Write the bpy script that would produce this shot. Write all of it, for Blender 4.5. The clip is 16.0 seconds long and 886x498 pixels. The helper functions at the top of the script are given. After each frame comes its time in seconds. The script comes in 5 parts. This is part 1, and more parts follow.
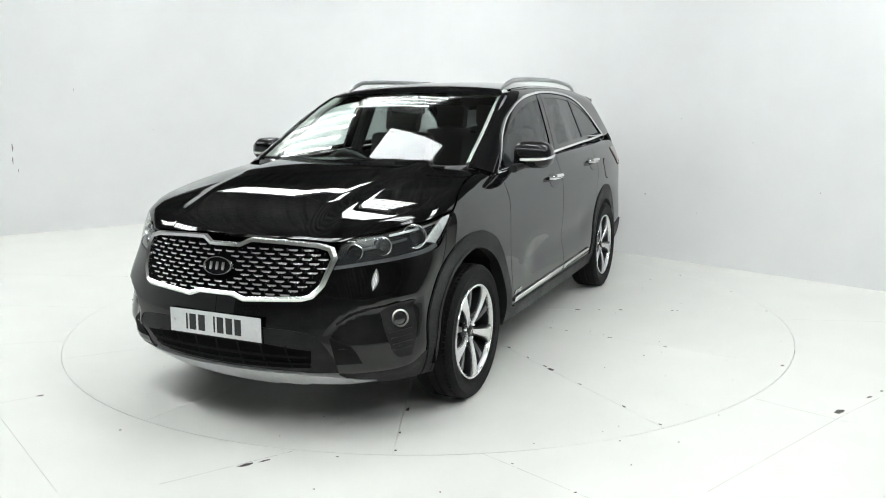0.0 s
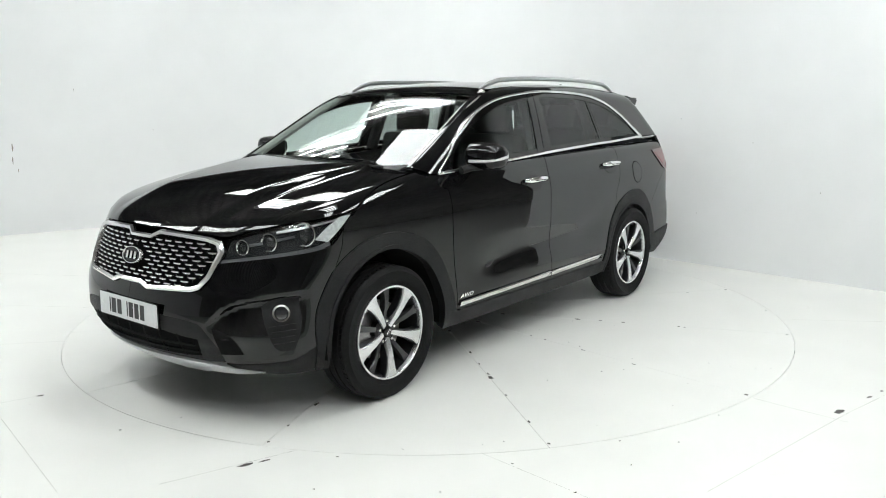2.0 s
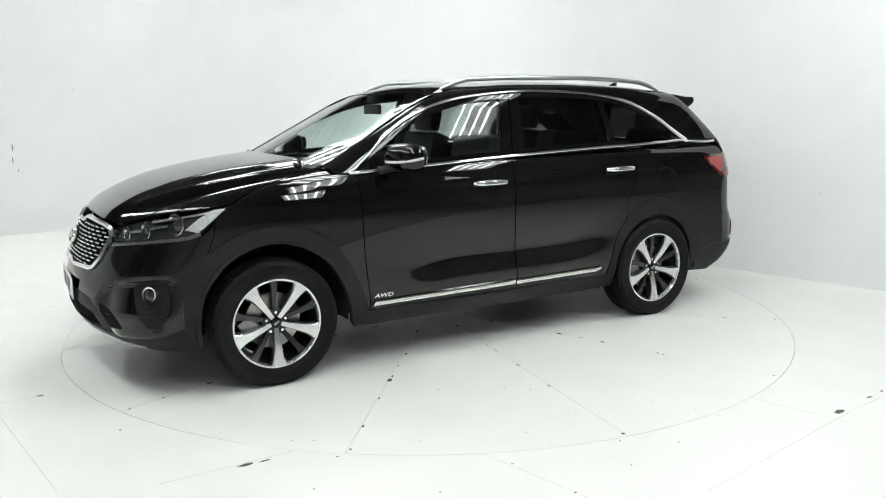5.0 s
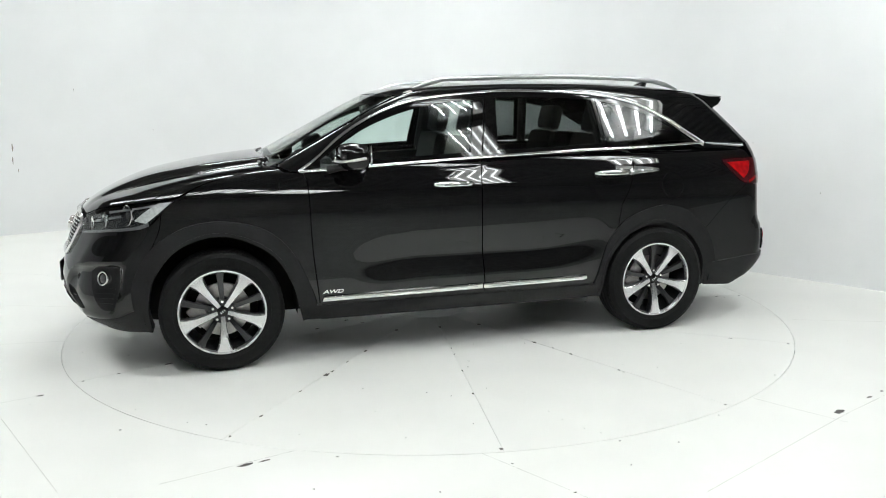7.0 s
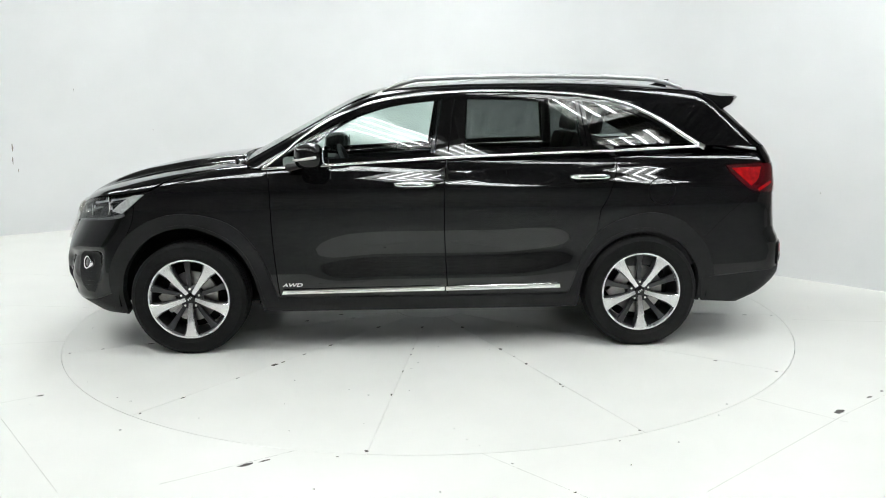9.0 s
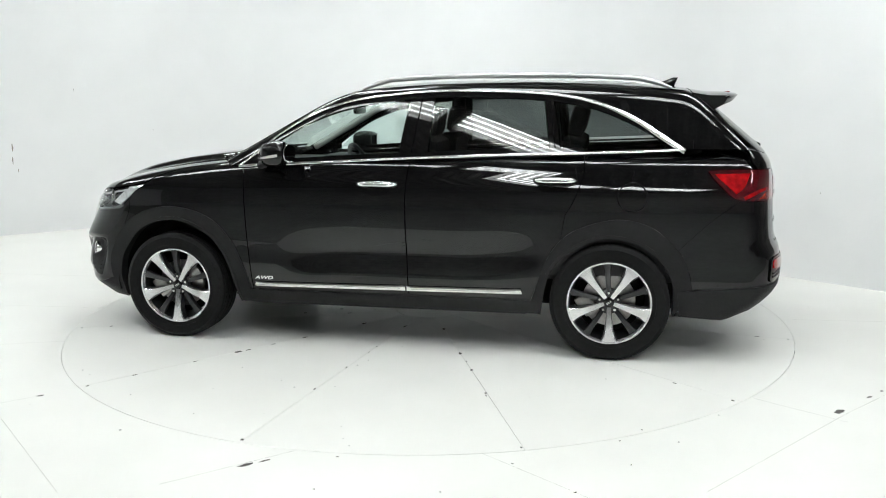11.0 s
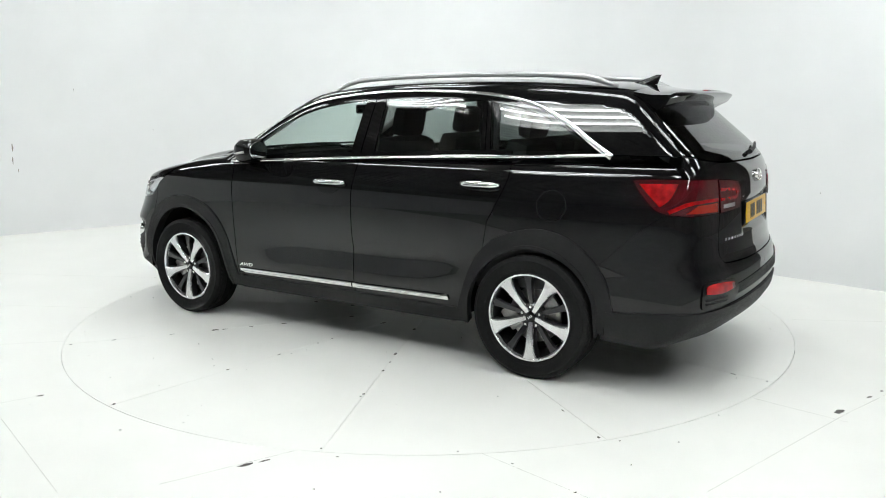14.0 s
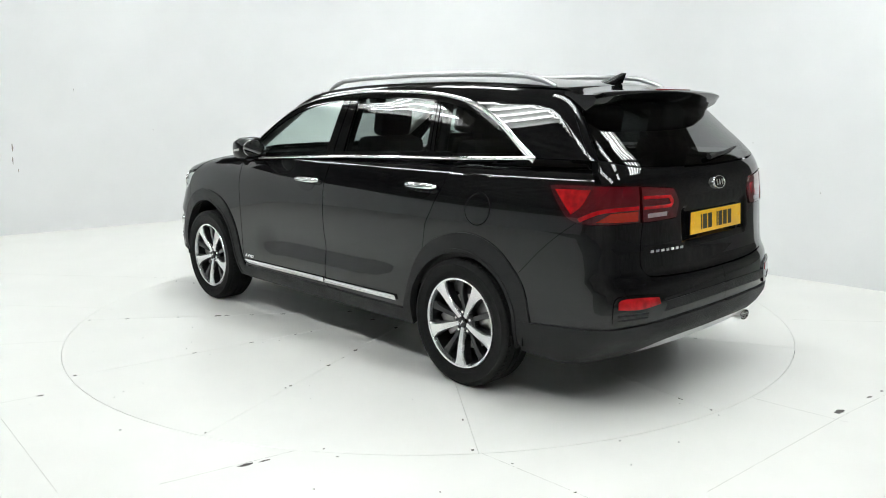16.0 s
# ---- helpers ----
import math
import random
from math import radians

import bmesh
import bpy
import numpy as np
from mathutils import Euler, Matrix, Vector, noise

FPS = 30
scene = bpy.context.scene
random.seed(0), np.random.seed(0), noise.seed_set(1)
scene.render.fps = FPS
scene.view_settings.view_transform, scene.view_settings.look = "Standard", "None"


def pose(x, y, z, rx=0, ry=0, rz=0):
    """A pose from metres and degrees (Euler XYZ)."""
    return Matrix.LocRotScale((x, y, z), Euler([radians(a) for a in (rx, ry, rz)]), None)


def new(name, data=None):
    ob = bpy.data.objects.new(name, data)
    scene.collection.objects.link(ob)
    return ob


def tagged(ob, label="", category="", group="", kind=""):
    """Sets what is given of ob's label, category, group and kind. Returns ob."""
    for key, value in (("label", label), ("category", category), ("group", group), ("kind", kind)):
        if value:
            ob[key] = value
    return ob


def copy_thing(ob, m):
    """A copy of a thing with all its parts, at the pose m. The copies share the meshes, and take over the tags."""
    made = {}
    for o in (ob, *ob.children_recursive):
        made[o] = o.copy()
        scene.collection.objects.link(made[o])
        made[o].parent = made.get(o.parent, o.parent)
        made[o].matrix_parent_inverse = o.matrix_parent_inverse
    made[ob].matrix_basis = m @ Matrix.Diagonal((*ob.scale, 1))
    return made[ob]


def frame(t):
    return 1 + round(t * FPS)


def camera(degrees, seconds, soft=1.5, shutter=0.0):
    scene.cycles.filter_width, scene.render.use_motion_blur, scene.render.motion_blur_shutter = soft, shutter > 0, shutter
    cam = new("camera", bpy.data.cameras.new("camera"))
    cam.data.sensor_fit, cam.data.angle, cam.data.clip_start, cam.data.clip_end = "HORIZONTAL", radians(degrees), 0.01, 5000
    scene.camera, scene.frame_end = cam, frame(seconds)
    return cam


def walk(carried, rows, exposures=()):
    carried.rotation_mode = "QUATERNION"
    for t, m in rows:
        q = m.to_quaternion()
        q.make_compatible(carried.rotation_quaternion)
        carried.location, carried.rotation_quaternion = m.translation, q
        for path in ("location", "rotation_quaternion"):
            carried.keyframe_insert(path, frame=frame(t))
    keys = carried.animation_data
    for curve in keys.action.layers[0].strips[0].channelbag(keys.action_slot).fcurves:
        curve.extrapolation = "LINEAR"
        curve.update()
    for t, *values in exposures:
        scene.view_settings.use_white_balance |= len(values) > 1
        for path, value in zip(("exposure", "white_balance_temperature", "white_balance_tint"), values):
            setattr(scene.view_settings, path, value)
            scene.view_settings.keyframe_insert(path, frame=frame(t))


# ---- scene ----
# the camera stands still
cam = camera(58.85, 16.0, soft=1.0)
EYE = (0.0, -5.686, 1.502)
CAMERA_POSE = Matrix.Translation(EYE) @ pose(0, 0, 0, 0, 0, -0.972) @ pose(0, 0, 0, 90 - 10.461, 0, 0) @ pose(0, 0, 0, 0, 0, -0.406)
walk(cam, [(0, CAMERA_POSE), (16, CAMERA_POSE)], exposures=[(0, 0.0, 6500, 10), (16, 0.0, 6500, 10)])

# the hall's faint ambient light; the tubes below do the rest
world = bpy.data.worlds.new("hall_ambient")
world.use_nodes = True
world.node_tree.nodes["Background"].inputs[0].default_value = (0.9, 0.95, 1.0, 1)
world.node_tree.nodes["Background"].inputs[1].default_value = 0.05
scene.world = world
TUBE_GLOW, PANEL_GLOW = 31.0, 13.0


# ---- materials ----
def material(name, colour, rough=0.5, metal=0.0, coat=0.0, spec=0.5, grain=0.0, grain_size=40.0, bump=0.0, bump_size=60.0, rough_var=0.0, coat_rough=0.02, emit=0.0, scratch=0.0):
    m = bpy.data.materials.new(name)
    m.use_nodes = True
    n, l = m.node_tree.nodes, m.node_tree.links
    b = n["Principled BSDF"]
    b.inputs["Base Color"].default_value = (*colour, 1)
    b.inputs["Roughness"].default_value = rough
    b.inputs["Metallic"].default_value = metal
    b.inputs["Coat Weight"].default_value = coat
    b.inputs["Coat Roughness"].default_value = coat_rough
    b.inputs["Specular IOR Level"].default_value = spec
    if emit:
        b.inputs["Emission Color"].default_value = (*colour, 1)
        b.inputs["Emission Strength"].default_value = emit
    if grain or bump or rough_var:
        place = n.new("ShaderNodeTexCoord")
    if grain:
        fine, wide = n.new("ShaderNodeTexNoise"), n.new("ShaderNodeTexNoise")
        fine.inputs["Scale"].default_value, wide.inputs["Scale"].default_value = grain_size, grain_size / 14
        fine.inputs["Detail"].default_value = 6
        both = n.new("ShaderNodeMath")
        both.operation = "ADD"
        ramp = n.new("ShaderNodeMapRange")
        ramp.inputs["From Min"].default_value, ramp.inputs["From Max"].default_value = 0.7, 1.3
        ramp.inputs["To Min"].default_value, ramp.inputs["To Max"].default_value = 1 - grain, 1 + grain
        mix = n.new("ShaderNodeVectorMath")
        mix.operation = "SCALE"
        mix.inputs[0].default_value = colour
        for t in (fine, wide):
            l.new(place.outputs["Object"], t.inputs["Vector"])
        l.new(fine.outputs[0], both.inputs[0])
        l.new(wide.outputs[0], both.inputs[1])
        l.new(both.outputs[0], ramp.inputs["Value"])
        l.new(ramp.outputs[0], mix.inputs["Scale"])
        l.new(mix.outputs[0], b.inputs["Base Color"])
    if rough_var:
        wear = n.new("ShaderNodeTexNoise")
        wear.inputs["Scale"].default_value = 6.0
        wear.inputs["Detail"].default_value = 8
        span = n.new("ShaderNodeMapRange")
        span.inputs["From Min"].default_value, span.inputs["From Max"].default_value = 0.3, 0.7
        span.inputs["To Min"].default_value, span.inputs["To Max"].default_value = rough - rough_var, rough + rough_var
        l.new(place.outputs["Object"], wear.inputs["Vector"])
        l.new(wear.outputs[0], span.inputs["Value"])
        l.new(span.outputs[0], b.inputs["Roughness"])
    if bump:
        relief, node = n.new("ShaderNodeTexNoise"), n.new("ShaderNodeBump")
        relief.inputs["Scale"].default_value = bump_size
        relief.inputs["Detail"].default_value = 5
        node.inputs["Strength"].default_value = bump
        node.inputs["Distance"].default_value = 0.004
        l.new(place.outputs["Object"], relief.inputs["Vector"])
        l.new(relief.outputs[0], node.inputs["Height"])
        l.new(node.outputs[0], b.inputs["Normal"])
    return m


def glass(name, tint, gloss=0.05, rough=0.0):
    """A thin pane: what passes takes the tint, and it mirrors by its angle."""
    m = bpy.data.materials.new(name)
    m.use_nodes = True
    n, l = m.node_tree.nodes, m.node_tree.links
    n.remove(n["Principled BSDF"])
    clear, shine, mix = n.new("ShaderNodeBsdfTransparent"), n.new("ShaderNodeBsdfGlossy"), n.new("ShaderNodeMixShader")
    edge, power, fres = n.new("ShaderNodeLayerWeight"), n.new("ShaderNodeMath"), n.new("ShaderNodeMath")
    clear.inputs[0].default_value = (*tint, 1)
    shine.inputs["Roughness"].default_value = rough
    edge.inputs["Blend"].default_value = 0.5
    power.operation, fres.operation = "POWER", "MULTIPLY_ADD"
    power.inputs[1].default_value = 5.0
    fres.inputs[1].default_value, fres.inputs[2].default_value = 0.9, gloss
    l.new(edge.outputs["Facing"], power.inputs[0])
    l.new(power.outputs[0], fres.inputs[0])
    l.new(fres.outputs[0], mix.inputs[0])
    l.new(clear.outputs[0], mix.inputs[1])
    l.new(shine.outputs[0], mix.inputs[2])
    l.new(mix.outputs[0], n["Material Output"].inputs["Surface"])
    return m


PAINT = material("black_car_paint", (0.0032, 0.0032, 0.0035), 0.35, coat=1.0, spec=0.0, coat_rough=0.012)
GLOSS = material("gloss_black_trim", (0.004, 0.004, 0.004), 0.03, spec=0.4)
PLASTIC = material("matt_black_plastic", (0.012, 0.012, 0.0124), 0.50, spec=0.20, grain=0.25, grain_size=90, bump=0.25, bump_size=900, rough_var=0.08)
DARK = material("dark_underbody", (0.006, 0.006, 0.006), 0.85, spec=0.12, grain=0.4, grain_size=20)
# near-black that paints the shade of deep recesses onto shallow sheets
RECESS_SHADE = material("recess_shade_black", (0.0015, 0.0015, 0.0015), 0.9, spec=0.1)
CHROME = material("chrome", (0.86, 0.86, 0.85), 0.09, metal=1.0, rough_var=0.03)
BRIGHT = material("satin_chrome", (0.82, 0.82, 0.81), 0.2, metal=1.0, rough_var=0.03)
SATIN = material("satin_silver_metal", (0.56, 0.56, 0.57), 0.3, metal=0.85, grain=0.06, grain_size=60)
SILVER_PLASTIC = material("silver_painted_plastic", (0.62, 0.63, 0.63), 0.35, metal=0.3, grain=0.08, grain_size=40)
ALLOY = material("machined_alloy", (0.72, 0.72, 0.73), 0.24, metal=0.9, grain=0.05, grain_size=300, rough_var=0.05)
WHEEL_GREY = material("dark_grey_wheel_paint", (0.014, 0.0145, 0.016), 0.3, metal=0.3, coat=0.6)
RUBBER = material("tyre_rubber", (0.007, 0.007, 0.007), 0.66, spec=0.15, grain=0.3, grain_size=50, bump=0.3, bump_size=400)
STEEL = material("brake_steel", (0.35, 0.34, 0.33), 0.35, metal=1.0, grain=0.2, grain_size=120)
RED_LENS = material("red_lamp_lens", (0.30, 0.004, 0.006), 0.06, coat=1.0, grain=0.5, grain_size=30)
DARK_RED = material("dark_red_lamp_lens", (0.06, 0.002, 0.004), 0.05, coat=1.0)
AMBER_LENS = material("amber_lamp_lens", (0.26, 0.018, 0.008), 0.08, coat=1.0, bump=0.3, bump_size=300)
LAMP_GREY = material("dark_lamp_housing", (0.034, 0.035, 0.037), 0.22, metal=0.3, grain=0.2, grain_size=40)
LEDGE_GREY = material("grey_lamp_ledge", (0.13, 0.133, 0.138), 0.32, metal=0.2, grain=0.2, grain_size=30)
GUIDE_SILVER = material("silver_lamp_guide", (0.72, 0.73, 0.73), 0.25, metal=0.25, grain=0.3, grain_size=60)
LENS_GREY = material("grey_projector_lens", (0.022, 0.023, 0.025), 0.05, coat=1.0, bump=0.15, bump_size=200)
CLEAR_LENS_WHITE = material("clear_reverse_lens", (0.55, 0.53, 0.53), 0.1, coat=1.0, bump=0.5, bump_size=300)
CLOTH = material("dark_seat_cloth", (0.030, 0.030, 0.031), 0.85, grain=0.3, grain_size=70, bump=0.4, bump_size=500)
CABIN = material("dark_cabin_plastic", (0.026, 0.026, 0.027), 0.6, grain=0.2, grain_size=60)
HEADLINER = material("pale_grey_headliner", (0.50, 0.49, 0.47), 0.9, grain=0.06, grain_size=60)
PLATE_WHITE = material("white_number_plate", (0.72, 0.73, 0.74), 0.35, grain=0.05, grain_size=50, coat=0.3)
PLATE_YELLOW = material("yellow_number_plate", (0.72, 0.40, 0.012), 0.35, grain=0.06, grain_size=50, coat=0.3)
INK = material("black_plate_ink", (0.01, 0.01, 0.012), 0.4)
CLEAR_GLASS = glass("clear_lens_glass", (0.93, 0.95, 0.95))
SCREEN_GLASS = glass("windscreen_glass", (0.84, 0.91, 0.88), 0.055)
FRONT_GLASS = glass("front_side_glass", (0.78, 0.87, 0.84), 0.055)
PRIVACY_GLASS = glass("dark_privacy_glass", (0.30, 0.325, 0.318), 0.06)
TAIL_GLASS = glass("dark_tailgate_glass", (0.05, 0.055, 0.055), 0.06)
MIRROR = material("mirror_silver", (0.85, 0.87, 0.88), 0.01, metal=1.0)
WALL_PAINT = material("white_wall_paint", (0.792, 0.797, 0.801), 0.55, grain=0.025, grain_size=2.2, bump=0.06, bump_size=30)
FLOOR_PAINT = material("white_floor_paint", (0.799, 0.795, 0.764), 0.38, grain=0.03, grain_size=3.0, bump=0.03, bump_size=220, rough_var=0.05)
GROOVE = material("dark_floor_joint", (0.30, 0.285, 0.25), 0.9, grain=0.5, grain_size=12)
CHIP = material("bare_floor_under_chipped_paint", (0.085, 0.080, 0.072), 0.8, grain=0.5, grain_size=30)
HALL_FLOOR = material("grey_hall_floor", (0.42, 0.42, 0.41), 0.6, grain=0.2, grain_size=6)
ROOFING = material("dark_corrugated_roofing", (0.29, 0.28, 0.265), 0.6, grain=0.3, grain_size=8)
HALL_WALL = material("dull_hall_wall", (0.43, 0.42, 0.40), 0.8, grain=0.3, grain_size=4)
TUBE = material("lit_fluorescent_tube", (0.948, 0.996, 1.0), 0.5, emit=TUBE_GLOW)
LIT_PANEL = material("lit_diffuser_panel", (0.948, 0.996, 1.0), 0.5, emit=PANEL_GLOW)
LAMP_BODY = material("white_lamp_body", (0.7, 0.7, 0.68), 0.4)


# ---- making meshes ----
def solid(name, bm, mat, parent=None, label="", smooth=40):
    """Links a bmesh as one object, under a thing or a part where one is given."""
    bmesh.ops.recalc_face_normals(bm, faces=bm.faces)
    me = bpy.data.meshes.new(name)
    bm.to_mesh(me)
    bm.free()
    me.materials.append(mat)
    if smooth:
        me.shade_smooth()
        me.set_sharp_from_angle(angle=radians(smooth))
    ob = new(name, me)
    if parent:
        ob.parent = parent
    return tagged(ob, label)


def empty(name, label, category, group=""):
    return tagged(new(name), label, category, group)


def add_box(bm, centre, size, bevel=0.0, m=None, segments=2):
    made = bmesh.ops.create_cube(bm, size=1.0)["verts"]
    t = Matrix.Translation(centre) @ Matrix.Diagonal((*size, 1))
    bmesh.ops.transform(bm, matrix=(m @ t) if m else t, verts=made)
    if bevel:
        bmesh.ops.bevel(bm, geom=list({e for v in made for e in v.link_edges}), offset=bevel, segments=segments, affect="EDGES", profile=0.6)


def box(name, centre, size, mat, parent=None, label="", bevel=0.004, m=None):
    bm = bmesh.new()
    add_box(bm, centre, size, bevel, m)
    return solid(name, bm, mat, parent, label)


def lathe(name, profile, mat, parent=None, label="", steps=48, m=None, closed=False):
    """Turns (radius, along y) points round the y axis."""
    bm = bmesh.new()
    rings = [[bm.verts.new((r * math.cos(a), y, r * math.sin(a))) for r, y in profile] for a in (2 * math.pi * i / steps for i in range(steps))]
    n = len(profile)
    for i in range(steps):
        a, b = rings[i], rings[(i + 1) % steps]
        for j in range(n if closed else n - 1):
            q = [a[j], a[(j + 1) % n], b[(j + 1) % n], b[j]]
            try:
                bm.faces.new(q)
            except ValueError:
                pass
    bmesh.ops.remove_doubles(bm, verts=bm.verts, dist=1e-5)
    if m:
        bmesh.ops.transform(bm, matrix=m, verts=bm.verts)
    return solid(name, bm, mat, parent, label, 35)


def tube(name, points, radius, mat, parent=None, label="", sides=10, flat=1.0):
    """A rod along points; flat squashes it upright."""
    bm = bmesh.new()
    rings = []
    for i, p in enumerate(points):
        d = (Vector(points[min(i + 1, len(points) - 1)]) - Vector(points[max(i - 1, 0)])).normalized()
        side = d.cross(Vector((0, 0, 1)))
        side = side.normalized() if side.length > 1e-4 else Vector((1, 0, 0))
        up = side.cross(d)
        r = radius[i] if isinstance(radius, (list, tuple)) else radius
        rings.append([bm.verts.new(Vector(p) + side * math.cos(a) * r + up * math.sin(a) * r * flat) for a in (2 * math.pi * k / sides for k in range(sides))])
    for a, b in zip(rings, rings[1:]):
        for k in range(sides):
            bm.faces.new((a[k], a[(k + 1) % sides], b[(k + 1) % sides], b[k]))
    bm.faces.new(rings[0][::-1])
    bm.faces.new(rings[-1])
    return solid(name, bm, mat, parent, label)


# ---- the car's body as one smooth solid: x forward, y to its left, z up ----
def smooth_table(xs, ys, soft=0.03):
    """A soft curve past the points (xs rising); it runs straight on beyond them."""
    xs, ys = np.asarray(xs, float), np.asarray(ys, float)
    fine = np.arange(xs[0] - 6 * soft, xs[-1] + 6 * soft, min(soft / 12, 0.004))
    raw = np.interp(fine, xs, ys)
    raw += np.minimum(fine - xs[0], 0) * (ys[1] - ys[0]) / (xs[1] - xs[0]) + np.maximum(fine - xs[-1], 0) * (ys[-1] - ys[-2]) / (xs[-1] - xs[-2])
    step = fine[1] - fine[0]
    reach = int(3 * soft / step)
    kernel = np.exp(-0.5 * (np.arange(-reach, reach + 1) * step / soft) ** 2)
    out = np.convolve(raw, kernel / kernel.sum(), "valid")
    fine = fine[reach:-reach]
    return lambda x: np.interp(x, fine, out)


# half widths of the flank at heights, and how they draw in along the length
GLASS_Z = [1.13 + 0.02 * k for k in range(32)]
FLANK = smooth_table([0.15, 0.26, 0.34, 0.42, 0.50, 0.60, 0.75, 0.90, 0.98, 1.03, 1.07] + GLASS_Z,
                     [0.81, 0.862, 0.892, 0.904, 0.903, 0.898, 0.897, 0.897, 0.892, 0.878, 0.861] + [0.840 - 0.29 * (z - 1.13) - 0.12 * (z - 1.13) ** 2 for z in GLASS_Z], soft=0.022)
LOW_TAPER = smooth_table([-2.5, -2.2, -1.9, -1.4, -0.9, -0.2, 0.5, 1.0, 1.4, 1.7, 2.0, 2.4],
                         [0.875, 0.926, 0.956, 0.988, 0.997, 1.0, 1.0, 1.0, 0.998, 0.975, 0.930, 0.84], soft=0.16)
HIGH_TAPER = smooth_table([-2.5, -2.2, -1.8, -1.2, -0.6, -0.2, 0.3, 0.7, 1.0, 1.4],
                          [0.855, 0.889, 0.916, 0.941, 0.985, 1.0, 1.0, 0.985, 0.965, 0.95], soft=0.16)
NOSE = smooth_table([0.15, 0.20, 0.28, 0.36, 0.45, 0.55, 0.62, 0.70, 0.80, 0.88, 1.0],
                    [2.00, 2.12, 2.24, 2.30, 2.325, 2.320, 2.305, 2.285, 2.255, 2.225, 2.17], soft=0.03)
TAIL = smooth_table([0.15, 0.24, 0.32, 0.42, 0.55, 0.66, 0.70, 0.80, 0.95, 1.08, 1.16, 1.24, 1.50, 1.75],
                    [2.05, 2.16, 2.33, 2.425, 2.440, 2.425, 2.395, 2.384, 2.374, 2.364, 2.345, 2.290, 1.985, 1.69], soft=0.016)
BONNET = smooth_table([0.9, 1.1, 1.3, 1.5, 1.7, 1.9, 2.05, 2.15, 2.22, 2.28, 2.4],
                      [1.198, 1.181, 1.162, 1.135, 1.100, 1.052, 1.004, 0.962, 0.917, 0.85, 0.70], soft=0.1)
ROOF = smooth_table([-2.3, -2.0, -1.75, -1.4, -1.0, -0.6, -0.2, 0.1, 0.3, 0.5],
                    [1.50, 1.575, 1.610, 1.640, 1.658, 1.663, 1.655, 1.636, 1.610, 1.568], soft=0.14)


def smax(a, b, k):
    h = np.maximum(k - np.abs(a - b), 0) / k
    return np.maximum(a, b) + h * h * k / 4


def blend(x, a, b):
    t = np.clip((x - a) / (b - a), 0, 1)
    return t * t * (3 - 2 * t)


RISE = smooth_table([0.5, 0.95, 1.50, 1.60], [0.0, 0.0, 1.0, 1.18], soft=0.05)


def flank_gap(x, y, z):
    up = RISE(z)
    width = FLANK(z) * (LOW_TAPER(x) * (1 - up) + HIGH_TAPER(x) * up)
    middle = 0.600 + 0.04 * np.clip((-0.45 - x) / 0.45, 0, 1) ** 2 - 0.03 * blend(x, 0.2, 0.6)
    hollow = 0.015 * np.exp(-((z - middle) / 0.092) ** 2) * blend(x, -1.08, -0.62) * (1 - blend(x, 0.40, 0.68))
    return y - width + hollow


def nose_gap(x, y, z):
    round_off = 0.30 - 0.10 * blend(z, 0.36, 0.46) * (1 - blend(z, 0.60, 0.84))
    return (x - NOSE(z) + round_off * y ** 2 + 0.25 * y ** 4) * 0.9


def tail_gap(x, y, z):
    recess = 0.022 * (1 - blend(y, 0.295, 0.335)) * blend(z, 0.825, 0.850) * (1 - blend(z, 0.985, 1.010))
    return (-x - TAIL(z) + 0.12 * y ** 2 + 0.19 * y ** 4 + recess) * (1 - 0.25 * blend(z, 1.15, 1.3))


def bonnet_gap(x, y, z):
    edge = 0.42 + 0.10 * blend(x, 2.2, 1.1)
    lift = 0.033 * (1 - blend(y, edge - 0.06, edge + 0.05)) * (1 - blend(x, 1.75, 2.25))
    return (z - BONNET(x + 0.14 * y ** 2) - lift + 0.010 + 0.010 * y ** 2 + 0.055 * y ** 4) * 0.95


def screen_gap(x, y, z):
    return (x - (1.13 - 1.90 * (z - 1.18)) + 0.24 * y ** 2) * 0.466


def roof_gap(x, y, z):
    return z - ROOF(x) + 0.08 * y ** 2 + 0.06 * y ** 4


# the front bumper's corner: a ledge over the fog lamp and a lip below it, by the way round
LEDGE = smooth_table([1.80, 1.93, 2.05, 2.20, 2.30, 2.38], [0.645, 0.652, 0.660, 0.640, 0.585, 0.500], soft=0.03)
LIP = smooth_table([1.80, 1.93, 2.02, 2.20, 2.40], [0.395, 0.380, 0.350, 0.335, 0.335], soft=0.03)


def lower_gap(x, y, z):
    """Below nought inside the body with its bonnet; y is taken without its sign."""
    y = np.abs(y)
    ends = smax(nose_gap(x, y, z), tail_gap(x, y, z), 0.05)
    turn = 1.5 + 0.9 * np.arctan2(np.maximum(x - 1.5, 0), np.maximum(y, 1e-6))
    ledge, lip = LEDGE(turn), LIP(turn)
    down = np.clip((ledge - z) / (ledge - lip), 0, 1)
    dent = 0.046 * blend(down, 0.0, 0.17) * (1 - down) * blend(turn, 1.885, 1.950) * (1 - blend(turn, 2.24, 2.37))
    wing = -0.034 * np.exp(-((z - 0.345) / 0.055) ** 2) * blend(turn, 1.85, 2.0) * (1 - blend(turn, 2.20, 2.33))
    corner = 0.075 + 0.055 * blend(x, -0.5, 0.5)
    return smax(smax(flank_gap(x, y, z), ends, corner), bonnet_gap(x, y, z), 0.055) + dent + wing


def upper_gap(x, y, z):
    """The same for the cabin with its windscreen and roof."""
    y = np.abs(y)
    ends = smax(screen_gap(x, y, z), tail_gap(x, y, z), 0.05)
    top = smax(ends, roof_gap(x, y, z), 0.05)
    return smax(flank_gap(x, y, z), top, 0.075)


